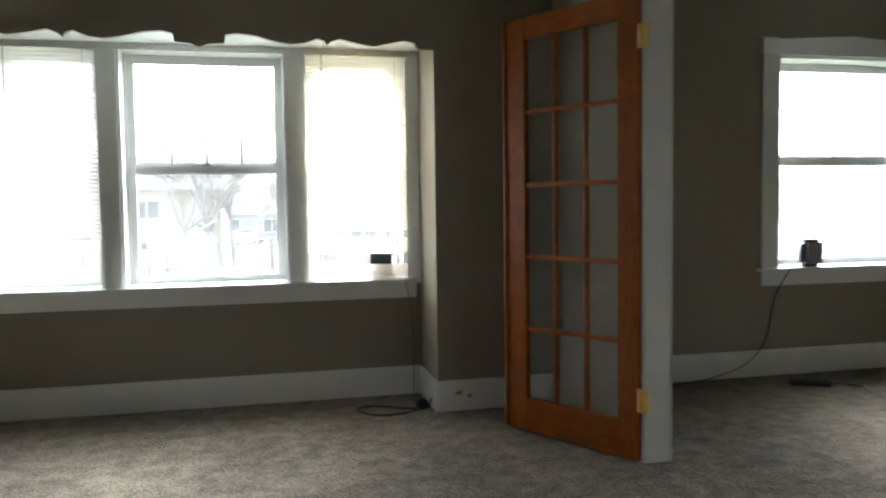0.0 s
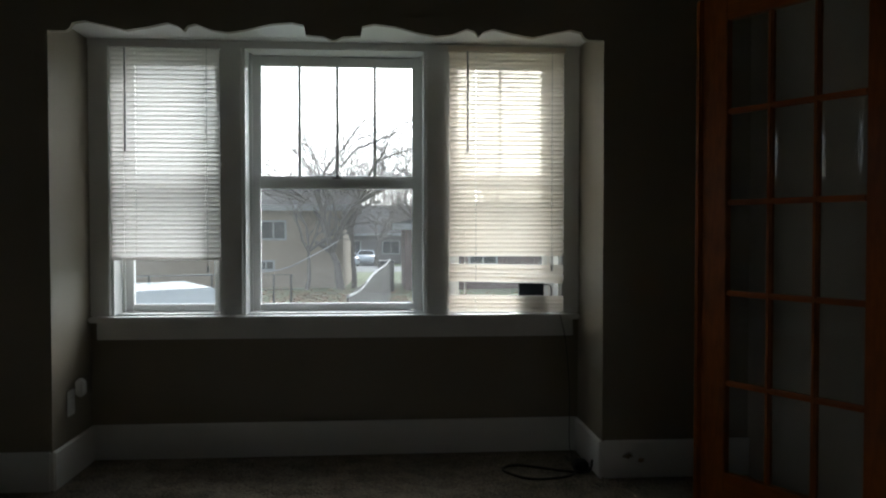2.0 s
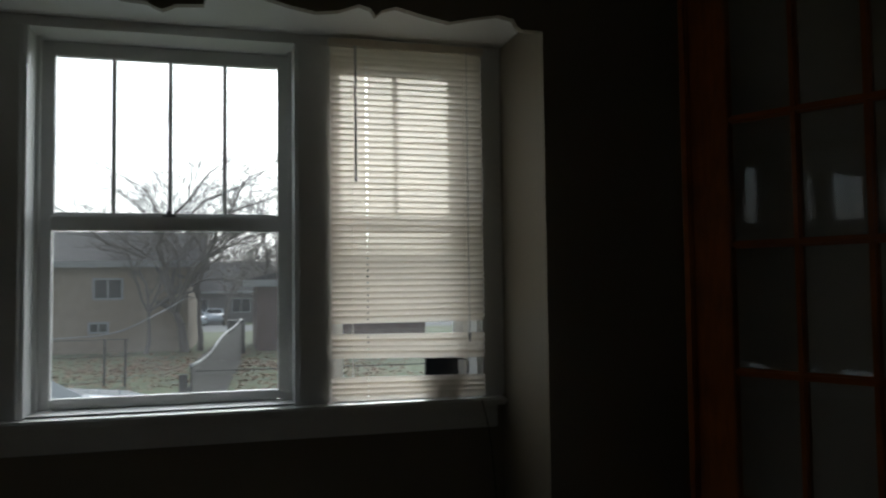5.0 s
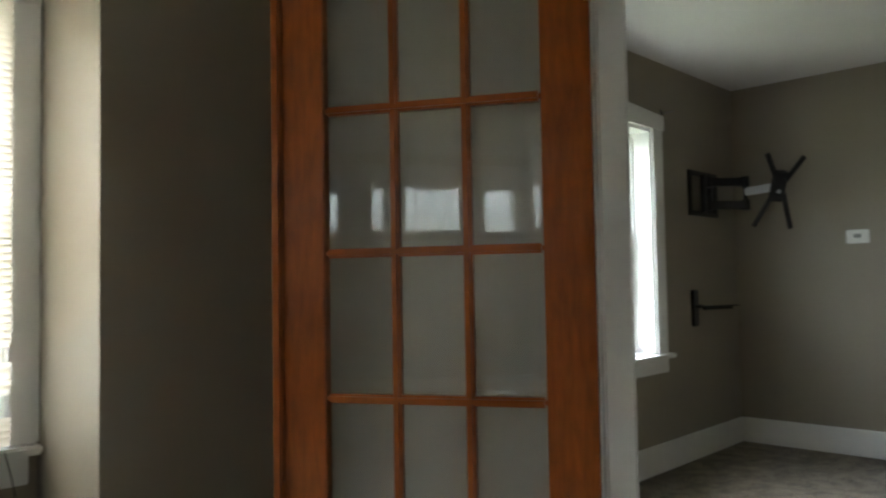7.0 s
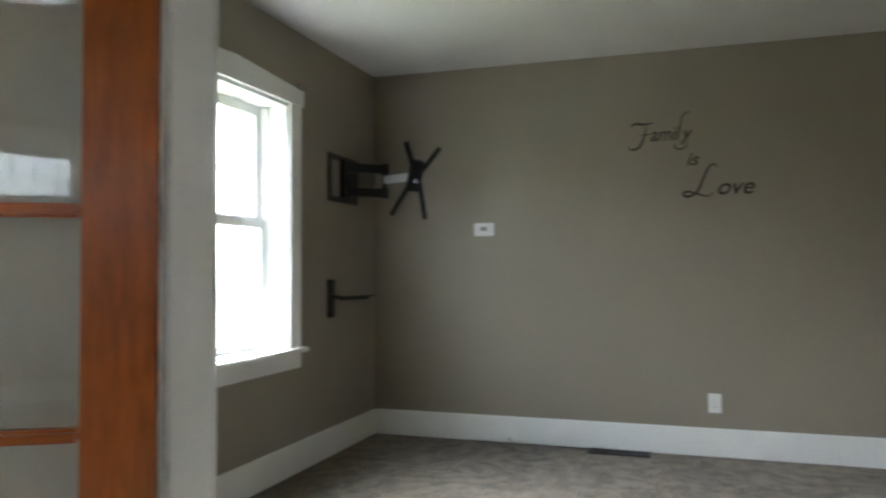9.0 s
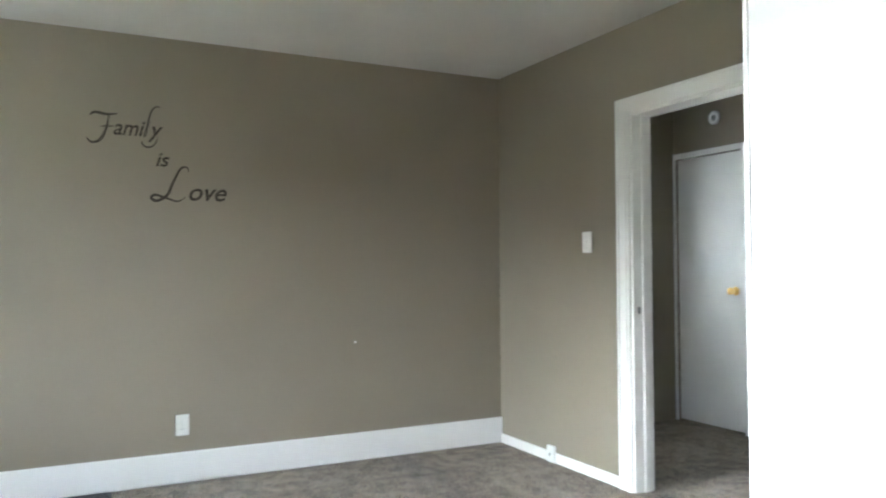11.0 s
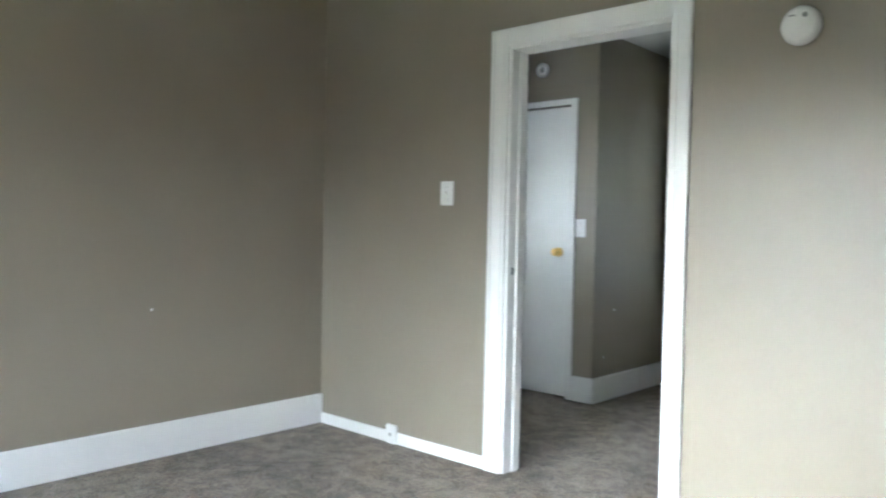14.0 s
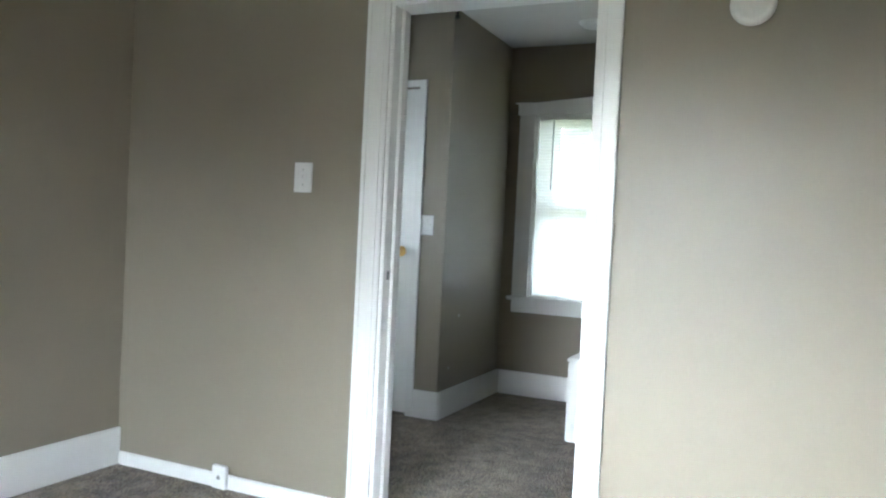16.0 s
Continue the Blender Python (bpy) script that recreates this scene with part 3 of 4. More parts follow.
# ---- blinds ----
def blind(name, label, x0, x1, ztop, m, material, rows, wand=True, rail=True, tilt=73):
    """A mini blind: head rail, a slat at each height of rows (z, extra tilt), ladder cords, bottom rail and wand."""
    b = thing(name, label, "window blind", m)
    part("head_rail", boxes(((x0, -0.014, ztop - 0.028), (x1, 0.016, ztop), 0.003)), material, b)
    sl = bmesh.new()
    n = 5
    rows_v = []
    for k in range(n + 1):
        a = (k / n - 0.5)
        rows_v.append((a * 0.0288, 0.0026 * (1 - 4 * a * a)))
    hole = (x1 - x0) * 0.225
    grid = [[sl.verts.new((x, p, q)) for p, q in rows_v] for x in (0, hole - 0.0035, hole + 0.0035, x1 - x0 - 0.012)]
    for c in range(3):
        for k in range(n):
            if c != 1 or k != 2:      # the cord hole
                sl.faces.new((grid[c][k], grid[c + 1][k], grid[c + 1][k + 1], grid[c][k + 1]))
    me = None
    for z, more, lean in rows:
        if me is None:
            ob = part("slat", sl, material, b)
            me = ob.data
            for poly in me.polygons:
                poly.use_smooth = True
        else:
            ob = new("slat", me)
            ob.parent = b
        ob.matrix_basis = Matrix.Translation((x0 + 0.006, 0, z)) @ Matrix.Rotation(radians(lean), 4, "Y") @ Matrix.Rotation(radians(-(tilt + more)), 4, "X")
    zl = min(r[0] for r in rows)
    for f in (0.14, 0.86):
        x = x0 + (x1 - x0) * f
        part("ladder_cord", boxes(((x - 0.0008, -0.0135, zl), (x + 0.0008, -0.012, ztop - 0.028)), ((x - 0.0008, 0.012, zl), (x + 0.0008, 0.0135, ztop - 0.028))), material, b)
    if rail:
        part("bottom_rail", boxes(((x0 + 0.004, -0.012, zl - 0.03), (x1 - 0.004, 0.012, zl - 0.014), 0.004)), material, b)
    if wand:
        bm = bmesh.new()
        xw = x0 + (x1 - x0) * 0.16
        rod(bm, (xw, -0.022, ztop - 0.03), (xw, -0.026, ztop - 0.53), 0.0042, n=6)
        part("tilt_wand", bm, GREY, b, "slim clear-grey tilt wand")
        bm = bmesh.new()
        xc = x0 + (x1 - x0) * 0.88
        rod(bm, (xc, -0.02, ztop - 0.03), (xc, -0.02, ztop - 1.09), 0.0012, n=6)
        rod(bm, (xc, -0.02, ztop - 1.09), (xc, -0.02, ztop - 1.12), 0.006, 0.003, n=8)
        part("pull_cord", bm, GREY, b)
    return b


PITCH = 0.0222
rows = [(2.008 - PITCH * i, random.uniform(-3, 3), random.uniform(-0.15, 0.15)) for i in range(46)]
blind("mini_blind", "white vinyl mini blind, half raised", W_L[0] + 0.004, W_L[1] - 0.004, 2.04, Matrix.Translation((0, YA - 0.012, 0)), BLIND_W, rows)
rows = [(2.008 - PITCH * i, random.uniform(-4, 4), random.uniform(-0.12, 0.12)) for i in range(46)]
rows += [(0.945, 5, 0.8), (0.928, 8, 1.2), (0.905, 6, 1.6), (0.885, 10, 1.4)]
rows += [(0.79 - 0.0195 * i, random.uniform(0, 8), 0.9 - 0.1 * i) for i in range(4)]
blind("mini_blind", "cream vinyl mini blind, closed, with bent lower slats", W_R[0] + 0.002, W_R[1] + 0.006, 2.04, Matrix.Translation((0, YA - 0.036, 0)), BLIND_C, rows, rail=False)
rows = [(1.985 - PITCH * i, random.uniform(-3, 3), random.uniform(-0.1, 0.1)) for i in range(57)]
blind("mini_blind", "white vinyl mini blind, closed, in hall window", -HW[1] + 0.004, -HW[0] - 0.004, 2.015, Matrix.Translation((0, YF, 0)) @ Matrix.Rotation(math.pi, 4, "Z") @ Matrix.Translation((0, 0.03, 0)), BLIND_H, rows, tilt=73)


# ---- french doors ----
def french_door(m, label):
    """A fifteen-light door: x from the hinge edge to the free edge, z up, y through its thickness."""
    d = thing("french_door", label, "door", m)
    w, h, st, top, bot, t = 0.766, 2.03, 0.115, 0.105, 0.165, 0.035
    y0, y1 = -t / 2, t / 2
    part("stile", boxes(((0, y0, 0), (st, y1, h), 0.003)), WOOD, d)
    part("stile", boxes(((w - st, y0, 0), (w, y1, h), 0.003)), WOOD, d)
    part("top_rail", boxes(((st, y0, h - top), (w - st, y1, h), 0.003)), WOODH, d)
    part("bottom_rail", boxes(((st, y0, 0), (w - st, y1, bot), 0.003)), WOODH, d)
    gw, gh = (w - 2 * st) / 3, (h - top - bot) / 5
    for i in (1, 2):
        part("upright_muntin", boxes(((st + gw * i - 0.011, y0 + 0.004, bot), (st + gw * i + 0.011, y1 - 0.004, h - top), 0.006)), WOOD, d)
    for j in (1, 2, 3, 4):
        part("cross_muntin", boxes(((st, y0 + 0.003, bot + gh * j - 0.0115), (w - st, y1 - 0.003, bot + gh * j + 0.0115), 0.006)), WOODH, d)
    for i in range(3):
        for j in range(5):
            x0, x1 = st + gw * i + 0.008, st + gw * (i + 1) - 0.008
            z0, z1 = bot + gh * j + 0.008, bot + gh * (j + 1) - 0.008
            bm = bmesh.new()
            rows_v = []
            for s, yy in ((0, -0.0008), (0.016, -0.003)):
                rows_v.append([bm.verts.new(p) for p in ((x0 + s, yy, z0 + s), (x1 - s, yy, z0 + s), (x1 - s, yy, z1 - s), (x0 + s, yy, z1 - s))])
            bm.faces.new(rows_v[1])
            for k in range(4):
                bm.faces.new((rows_v[0][k], rows_v[0][(k + 1) % 4], rows_v[1][(k + 1) % 4], rows_v[1][k]))
            g = part("pane", bm, PANE, d)
            g.matrix_basis = Matrix.Rotation(radians(random.uniform(-0.08, 0.08)), 4, "Z")
            g.visible_shadow = False
    part("astragal", boxes(((w - 0.004, y1 - 0.022, 0.004), (w + 0.024, y1 + 0.012, h - 0.002), 0.007)), WOOD, d, "rounded varnished edge strip")
    part("astragal", boxes(((w - 0.012, y0 - 0.006, 0.004), (w + 0.010, y1 - 0.0225, h - 0.002), 0.003)), WOOD, d)
    for z in (0.27, 1.83):
        bm = bmesh.new()
        rod(bm, (-0.006, y1 + 0.004, z - 0.05), (-0.006, y1 + 0.004, z + 0.05), 0.009, n=12)
        rbox(bm, (-0.045, y1 - 0.002, z - 0.05), (0.012, y1 + 0.001, z + 0.05), 0.001)
        part("hinge", bm, BRASS, d, "brass butt hinge")
    return d


def door_pose(hx, hy, fx, fy):
    return Matrix.Translation((hx, hy, 0.012)) @ Matrix.Rotation(math.atan2(fy - hy, fx - hx), 4, "Z")


# the hinge side faces the living room; y of the leaf points away from it
leaf = french_door(door_pose(1.528, 3.361, 1.152, 4.028) @ Matrix.Identity(4), "varnished orange wood french door, fifteen bevelled panes, open")
copy_thing(leaf, door_pose(1.50, 1.835, 1.30, 1.095))

# ---- doorway to the hall ----
dw = thing("doorway_casing", "white painted casing of open doorway to hall", "door casing", kind="structure")
for s, x in ((-1, DS[0]), (1, DS[1])):
    a, b = (x - 0.072, x + 0.006) if s < 0 else (x - 0.006, x + 0.088)
    part("casing", boxes(((a, YS, 0), (b, YS + 0.02, 2.105), 0.004)), TRIM, dw)
    c, e = (x - 0.072, x - 0.05) if s < 0 else (x + 0.066, x + 0.088)
    part("backband", boxes(((c, YS + 0.02, 0), (e, YS + 0.03, 2.105), 0.004)), TRIM, dw)
    c, e = (x - 0.022, x - 0.008) if s < 0 else (x + 0.008, x + 0.022)
    part("bead", boxes(((c, YS + 0.02, 0), (e, YS + 0.027, 2.03), 0.003)), TRIM, dw)
    a, b = (x, x + 0.02) if s < 0 else (x - 0.02, x)
    part("jamb", boxes(((a, YS - 0.13, 0), (b, YS + 0.004, 2.03), 0.003)), TRIM, dw)
    a, b = (x + 0.02, x + 0.032) if s < 0 else (x - 0.032, x - 0.02)
    part("stop", boxes(((a, YS - 0.10, 0), (b, YS - 0.055, 2.01), 0.003)), TRIM, dw)
    a, b = (x - 0.07, x + 0.006) if s < 0 else (x - 0.006, x + 0.07)
    part("casing", boxes(((a, YS - 0.145, 0), (b, YS - 0.125, 2.105), 0.004)), TRIM, dw)
part("head_casing", boxes(((DS[0] + 0.006, YS, 2.022), (DS[1] - 0.006, YS + 0.02, 2.105), 0.004)), TRIM, dw)
part("backband", boxes(((DS[0] - 0.05, YS + 0.02, 2.085), (DS[1] + 0.066, YS + 0.03, 2.105), 0.004)), TRIM, dw)
part("head_jamb", boxes(((DS[0] + 0.02, YS - 0.13, 2.01), (DS[1] - 0.02, YS + 0.004, 2.03), 0.003)), TRIM, dw)
part("strike_plate", boxes(((DS[1] - 0.0215, YS - 0.045, 0.95), (DS[1] - 0.02, YS - 0.025, 0.985))), GREY, dw)

# ---- hall: white slab door ----
hd = thing("hall_door", "closed flat white slab door with brass knob", "door", Matrix.Translation((0, YH, 0)))
part("door_leaf", boxes(((WD[0] + 0.012, -0.05, 0.012), (WD[1] - 0.012, -0.012, 2.028), 0.003)), DOORW, hd)
bm = bmesh.new()
km = Matrix.Translation((4.868, -0.012, 1.018)) @ Matrix.Rotation(-math.pi / 2, 4, "X")
lathe(bm, [(0.031, 0), (0.032, 0.004), (0.02, 0.009), (0.011, 0.012), (0.011, 0.032), (0.022, 0.04), (0.028, 0.052), (0.026, 0.064), (0.016, 0.071), (0.004, 0.073)], km)
part("knob", bm, BRASS, hd, "polished brass door knob", True)
hc = thing("hall_door_casing", "narrow white painted door frame", "door casing", Matrix.Translation((0, YH, 0)), kind="structure")
part("casing", boxes(((WD[0] - 0.042, 0, 0), (WD[0] + 0.008, 0.016, 2.078), 0.003)), TRIM, hc)
part("casing", boxes(((WD[1] - 0.008, 0, 0), (min(WD[1] + 0.042, XE), 0.016, 2.078), 0.003)), TRIM, hc)
part("head_casing", boxes(((WD[0] + 0.008, 0, 2.036), (WD[1] - 0.008, 0.016, 2.078), 0.003)), TRIM, hc)


bx = thing("storage_box", "low white wooden box standing in hall", "box", Matrix.Translation((3.665, -1.46, 0)))
part("body", boxes(((-0.1, -0.2, 0.0), (0.1, 0.2, 0.45), 0.006)), TRIM, bx)
part("lid", boxes(((-0.105, -0.205, 0.452), (0.105, 0.205, 0.475), 0.005)), TRIM, bx)


# ---- plates, sockets, alarms ----
def rounded_plate(bm, w, h, t, c=(0, 0), bev=0.004):
    return rbox(bm, (c[0] - w / 2, c[1] - h / 2, 0), (c[0] + w / 2, c[1] + h / 2, t), bev)


def on_wall(x, y, z, n):
    """A frame on a wall: x along it to the right as one faces it, y up, z out along n."""
    nz = Vector((*n, 0))
    up = Vector((0, 0, 1))
    ux = up.cross(nz)
    return Matrix(((ux.x, 0, nz.x, x), (ux.y, 0, nz.y, y), (0, 1, 0, z), (0, 0, 0, 1)))


def light_switch(m, label, w=0.07, h=0.115, gangs=1):
    s = thing("light_switch", label, "light switch", m)
    part("plate", rounded_plate(bmesh.new(), w, h, 0.006), PLASTIC, s)
    for g in range(gangs):
        x = (g - (gangs - 1) / 2) * 0.046
        part("toggle", boxes(((x - 0.005, -0.012, 0.006), (x + 0.005, 0.012, 0.012), 0.002), ((x - 0.004, 0.0, 0.011), (x + 0.004, 0.009, 0.02), 0.002)), PLASTIC, s)
    for y in (-0.03, 0.03):
        part("screw", rod(bmesh.new(), (0, y, 0.005), (0, y, 0.0068), 0.003, n=8), GREY, s)


def wall_outlet(m, label, w=0.075, h=0.118):
    s = thing("wall_outlet", label, "outlet", m)
    part("plate", rounded_plate(bmesh.new(), w, h, 0.006), PLASTIC, s)
    for y in (-0.022, 0.022):
        o = part("socket", boxes(((-0.016, y - 0.014, 0.006), (0.016, y + 0.014, 0.009), 0.003)), PLASTIC, s)
        for x in (-0.006, 0.006):
            part("slot", boxes(((x - 0.0012, y - 0.004, 0.009), (x + 0.0012, y + 0.005, 0.0094))), GREY, o)
    part("screw", rod(bmesh.new(), (0, 0, 0.005), (0, 0, 0.0068), 0.003, n=8), GREY, s)
    return s


light_switch(on_wall(4.478, YS, 1.343, (0, 1)), "white plastic light switch plate beside doorway", 0.088, 0.122)
light_switch(on_wall(4.693, YH, 1.188, (0, 1)), "white double light switch beside hall door", 0.085, 0.122, 2)
wall_outlet(on_wall(XE, 2.448, 0.322, (-1, 0)), "white wall outlet above east baseboard")
wall_outlet(on_wall(AL, 4.62, 0.34, (1, 0)), "white wall outlet in window alcove")
cap = thing("cable_outlet", "small white cover box on shoe moulding", "outlet", on_wall(4.82, YS + 0.018, 0.055, (0, 1)))
part("box", rounded_plate(bmesh.new(), 0.075, 0.10, 0.022, bev=0.004), PLASTIC, cap)
part("jack", boxes(((-0.008, -0.008, 0.022), (0.008, 0.008, 0.0235))), GREY, cap)
plug = thing("plug_adapter", "white plug-in adapter in alcove outlet", "adapter", on_wall(AL + 0.0095, 4.665, 0.40, (1, 0)))
part("body", rounded_plate(bmesh.new(), 0.05, 0.08, 0.04, bev=0.01), PLASTIC, plug)
part("prong", boxes(((-0.008, -0.02, -0.0005), (0.008, 0.0, 0.002))), GREY, plug)

th = thing("thermostat", "small white wall thermostat with grey display", "thermostat", on_wall(XE, 3.895, 1.41, (-1, 0)))
part("housing", rounded_plate(bmesh.new(), 0.135, 0.088, 0.024, bev=0.006), PLASTIC, th)
part("display", rounded_plate(bmesh.new(), 0.044, 0.026, 0.0255, (0.0, 0.004), 0.001), GREY, th, "grey display window")

al = thing("smoke_alarm", "round white smoke alarm on wall", "smoke alarm", on_wall(2.80, YS, 1.912, (0, 1)))
bm = bmesh.new()
lathe(bm, [(0.068, 0), (0.07, 0.006), (0.068, 0.02), (0.062, 0.032), (0.05, 0.037), (0.01, 0.038)], Matrix.Identity(4), 40)
part("housing", bm, PLASTIC, al, "", True)
part("test_button", rod(bmesh.new(), (0.02, 0.03, 0.03), (0.02, 0.03, 0.041), 0.009), GREY, al)
part("vent_slot", boxes(((-0.035, 0.03, 0.034), (-0.012, 0.035, 0.039))), GREY, al)

dt = thing("door_chime", "round white ring detector above hall door", "detector", on_wall(5.03, YH, 2.30, (0, 1)))
bm = bmesh.new()
lathe(bm, [(0.05, 0), (0.05, 0.014), (0.045, 0.02), (0.026, 0.02), (0.024, 0.012), (0.002, 0.012)], Matrix.Identity(4), 32)
part("ring", bm, PLASTIC, dt, "", True)
part("grille", rod(bmesh.new(), (0, 0, 0.01), (0, 0, 0.0145), 0.022), GREY, dt)

fx = thing("ceiling_light", "flat round white ceiling fixture in hall", "ceiling light", Matrix.Translation((3.86, -1.8, H)))
bm = bmesh.new()
lathe(bm, [(0.002, -0.03), (0.06, -0.03), (0.075, -0.02), (0.08, 0.0)], Matrix.Identity(4), 32)
part("cover", bm, PLASTIC, fx, "", True)
part("trim_ring", lathe(bmesh.new(), [(0.08, -0.008), (0.09, -0.006), (0.092, 0.0)], Matrix.Identity(4), 32), PLASTIC, fx)
hk = thing("ceiling_hook", "small dark hook at hall ceiling", "hook", Matrix.Translation((4.55, -1.25, H)))
part("stem", rod(bmesh.new(), (0, 0, -0.05), (0, 0, 0), 0.008), RUBBER, hk)
part("knob", rod(bmesh.new(), (0, 0, -0.075), (0, 0, -0.05), 0.018, 0.008), RUBBER, hk)


# ---- wall lettering ----
def word(text, size, y, z, shear, stretch, parent):
    cu = bpy.data.curves.new("word", "FONT")
    cu.body, cu.size, cu.shear, cu.extrude = text, size, shear, 0.0006
    cu.offset = 0.0016 * size / 0.13
    tmp = new("word", cu)
    me = bpy.data.meshes.new_from_object(tmp.evaluated_get(bpy.context.evaluated_depsgraph_get()))
    bpy.data.objects.remove(tmp)
    bpy.data.curves.remove(cu)
    me.materials.append(DECAL)
    ob = new("word", me)
    ob.parent = parent
    ob.matrix_basis = on_wall(XE - 0.002, y, z, (-1, 0)) @ Matrix.Diagonal((stretch, 1, 1, 1))
    return ob


def stroke(name, pts, y, z, parent, w=0.006):
    """A flat pen stroke on the wall through pts (right, up), thin at the ends."""
    bm = bmesh.new()
    pv = [Vector((a, b, 0)) for a, b in pts]
    dense = []
    for i in range(len(pv) - 1):
        p0, p1, p2, p3 = pv[max(i - 1, 0)], pv[i], pv[i + 1], pv[min(i + 2, len(pv) - 1)]
        for k in range(8):
            t = k / 8
            dense.append(0.5 * ((2 * p1) + (p2 - p0) * t + (2 * p0 - 5 * p1 + 4 * p2 - p3) * t * t + (3 * p1 - p0 - 3 * p2 + p3) * t ** 3))
    dense.append(pv[-1])
    prev = None
    for i, c in enumerate(dense):
        f = i / (len(dense) - 1)
        d = (dense[min(i + 1, len(dense) - 1)] - dense[max(i - 1, 0)]).normalized()
        s = Vector((-d.y, d.x, 0)) * w * (0.25 + 0.75 * math.sin(math.pi * f))
        cur = [bm.verts.new(c + s * k + Vector((0, 0, h))) for h in (0, 0.0012) for k in (-0.5, 0.5)]
        if prev:
            for a, b in ((0, 1), (1, 3), (3, 2), (2, 0)):
                bm.faces.new((prev[a], prev[b], cur[b], cur[a]))
        prev = cur
    ob = part(name, bm, DECAL, parent)
    ob.matrix_basis = on_wall(XE - 0.0005, y, z, (-1, 0))
    return ob


fam = thing("wall_lettering", "black script vinyl lettering, Family is Love, on wall", "wall decal")
stroke("flourish", [(-0.085, 0.145), (-0.06, 0.165), (0.0, 0.158), (0.055, 0.165)], 2.845, 1.895, fam, 0.015)
stroke("stem", [(0.01, 0.155), (0.0, 0.09), (-0.03, 0.02), (-0.075, 0.0), (-0.10, 0.025)], 2.845, 1.895, fam, 0.015)
stroke("bar", [(-0.03, 0.09), (0.035, 0.095)], 2.845, 1.895, fam, 0.008)
word("amil", 0.125, 2.815, 1.945, 0.3, 0.86, fam)
stroke("stem", [(0.0, 0.0), (0.012, 0.05), (0.035, 0.14), (0.062, 0.17), (0.085, 0.165)], 2.652, 1.945, fam, 0.009)
word("y", 0.125, 2.625, 1.945, 0.3, 0.95, fam)
stroke("flourish", [(0.02, 0.0), (0.0, -0.05), (-0.04, -0.065), (-0.065, -0.045), (-0.06, -0.03)], 2.60, 1.95, fam, 0.009)
word("is", 0.115, 2.598, 1.782, 0.32, 1.0, fam)
stroke("stem", [(0.19, 0.165), (0.18, 0.19), (0.145, 0.18), (0.105, 0.10), (0.075, 0.03), (0.02, -0.005), (-0.01, 0.01), (0.01, 0.028), (0.07, 0.012), (0.13, -0.005), (0.17, 0.02)], 2.605, 1.592, fam, 0.017)
word("ove", 0.145, 2.425, 1.596, 0.32, 1.0, fam)

# ---- TV wall mount and bracket ----
tv = thing("tv_mount", "black steel full-motion television wall mount, arm extended", "tv mount", Matrix.Translation((4.815, YN2, 1.72)))
part("wall_plate", boxes(((-0.085, -0.014, -0.15), (-0.045, 0, 0.15), 0.002), ((0.295, -0.014, -0.15), (0.335, 0, 0.15), 0.002),
                         ((-0.045, -0.014, 0.115), (0.295, 0, 0.15), 0.002), ((-0.045, -0.014, -0.15), (0.295, 0, -0.115), 0.002)), BLACK, tv)
part("bracket", boxes(((0.06, -0.05, -0.125), (0.10, -0.014, 0.125), 0.004), ((0.15, -0.05, -0.125), (0.19, -0.014, 0.125), 0.004)), BLACK, tv)
EL, HUB = Vector((0.30, -0.22, 0.03)), Vector((0.16, -0.48, 0.015))
for z in (0.078, -0.078):
    bm = bmesh.new()
    a, b = Vector((0.125, -0.05, z)), Vector((EL.x, EL.y, z))
    rbox(bm, (0, -0.018, -0.028), ((b - a).length, 0.018, 0.028), 0.008)
    bm.transform(Matrix.Translation(a) @ Matrix.Rotation(math.atan2(b.y - a.y, b.x - a.x), 4, "Z"))
    rod(bm, (EL.x, EL.y, z - 0.034), (EL.x, EL.y, z + 0.034), 0.028, n=16)
    rod(bm, (0.125, -0.045, z - 0.034), (0.125, -0.045, z + 0.034), 0.028, n=16)
    part("arm", bm, BLACK, tv)
part("pivot", rod(bmesh.new(), (EL.x, EL.y, -0.05), (EL.x, EL.y, 0.05), 0.014, n=12), BLACK, tv)
bm = rbox(bmesh.new(), (0.0, -0.012, -0.026), ((HUB - EL).length, 0.012, 0.026), 0.006)
bm.transform(Matrix.Translation(EL - Vector((0, 0, 0.02))) @ Matrix.Rotation(math.atan2(HUB.y - EL.y, HUB.x - EL.x), 4, "Z"))
part("extension_arm", bm, SILVER, tv, "bright steel extension arm")
head = Matrix.Translation(HUB) @ Matrix.Rotation(radians(-40), 4, "Z") @ Matrix.Rotation(radians(17), 4, "X") @ Matrix.Rotation(radians(4), 4, "Y")
bm = rbox(bmesh.new(), (-0.05, -0.03, -0.10), (0.05, 0.0, 0.10), 0.012)
bm.transform(head)
part("head_plate", bm, BLACK, tv)
part("tilt_knuckle", rod(bmesh.new(), HUB + Vector((0.0, 0.0, -0.05)), HUB + Vector((0, 0, 0.05)), 0.024, n=14), SILVER, tv)
for sx, sz in ((-1, 1), (1, 1), (-1, -1), (1, -1)):
    bm = bmesh.new()
    a, b = Vector((sx * 0.03, -0.034, sz * 0.04)), Vector((sx * 0.125, -0.034, 0.2 if sz > 0 else -0.265))
    d = (b - a).normalized()
    rbox(bm, (-0.017, -0.004, 0), (0.017, 0.004, (b - a).length), 0.003)
    bm.transform(head @ Matrix.Translation(a) @ Matrix.Rotation(math.atan2(d.x, d.z), 4, "Y"))
    part("bracket_arm", bm, BLACK, tv)

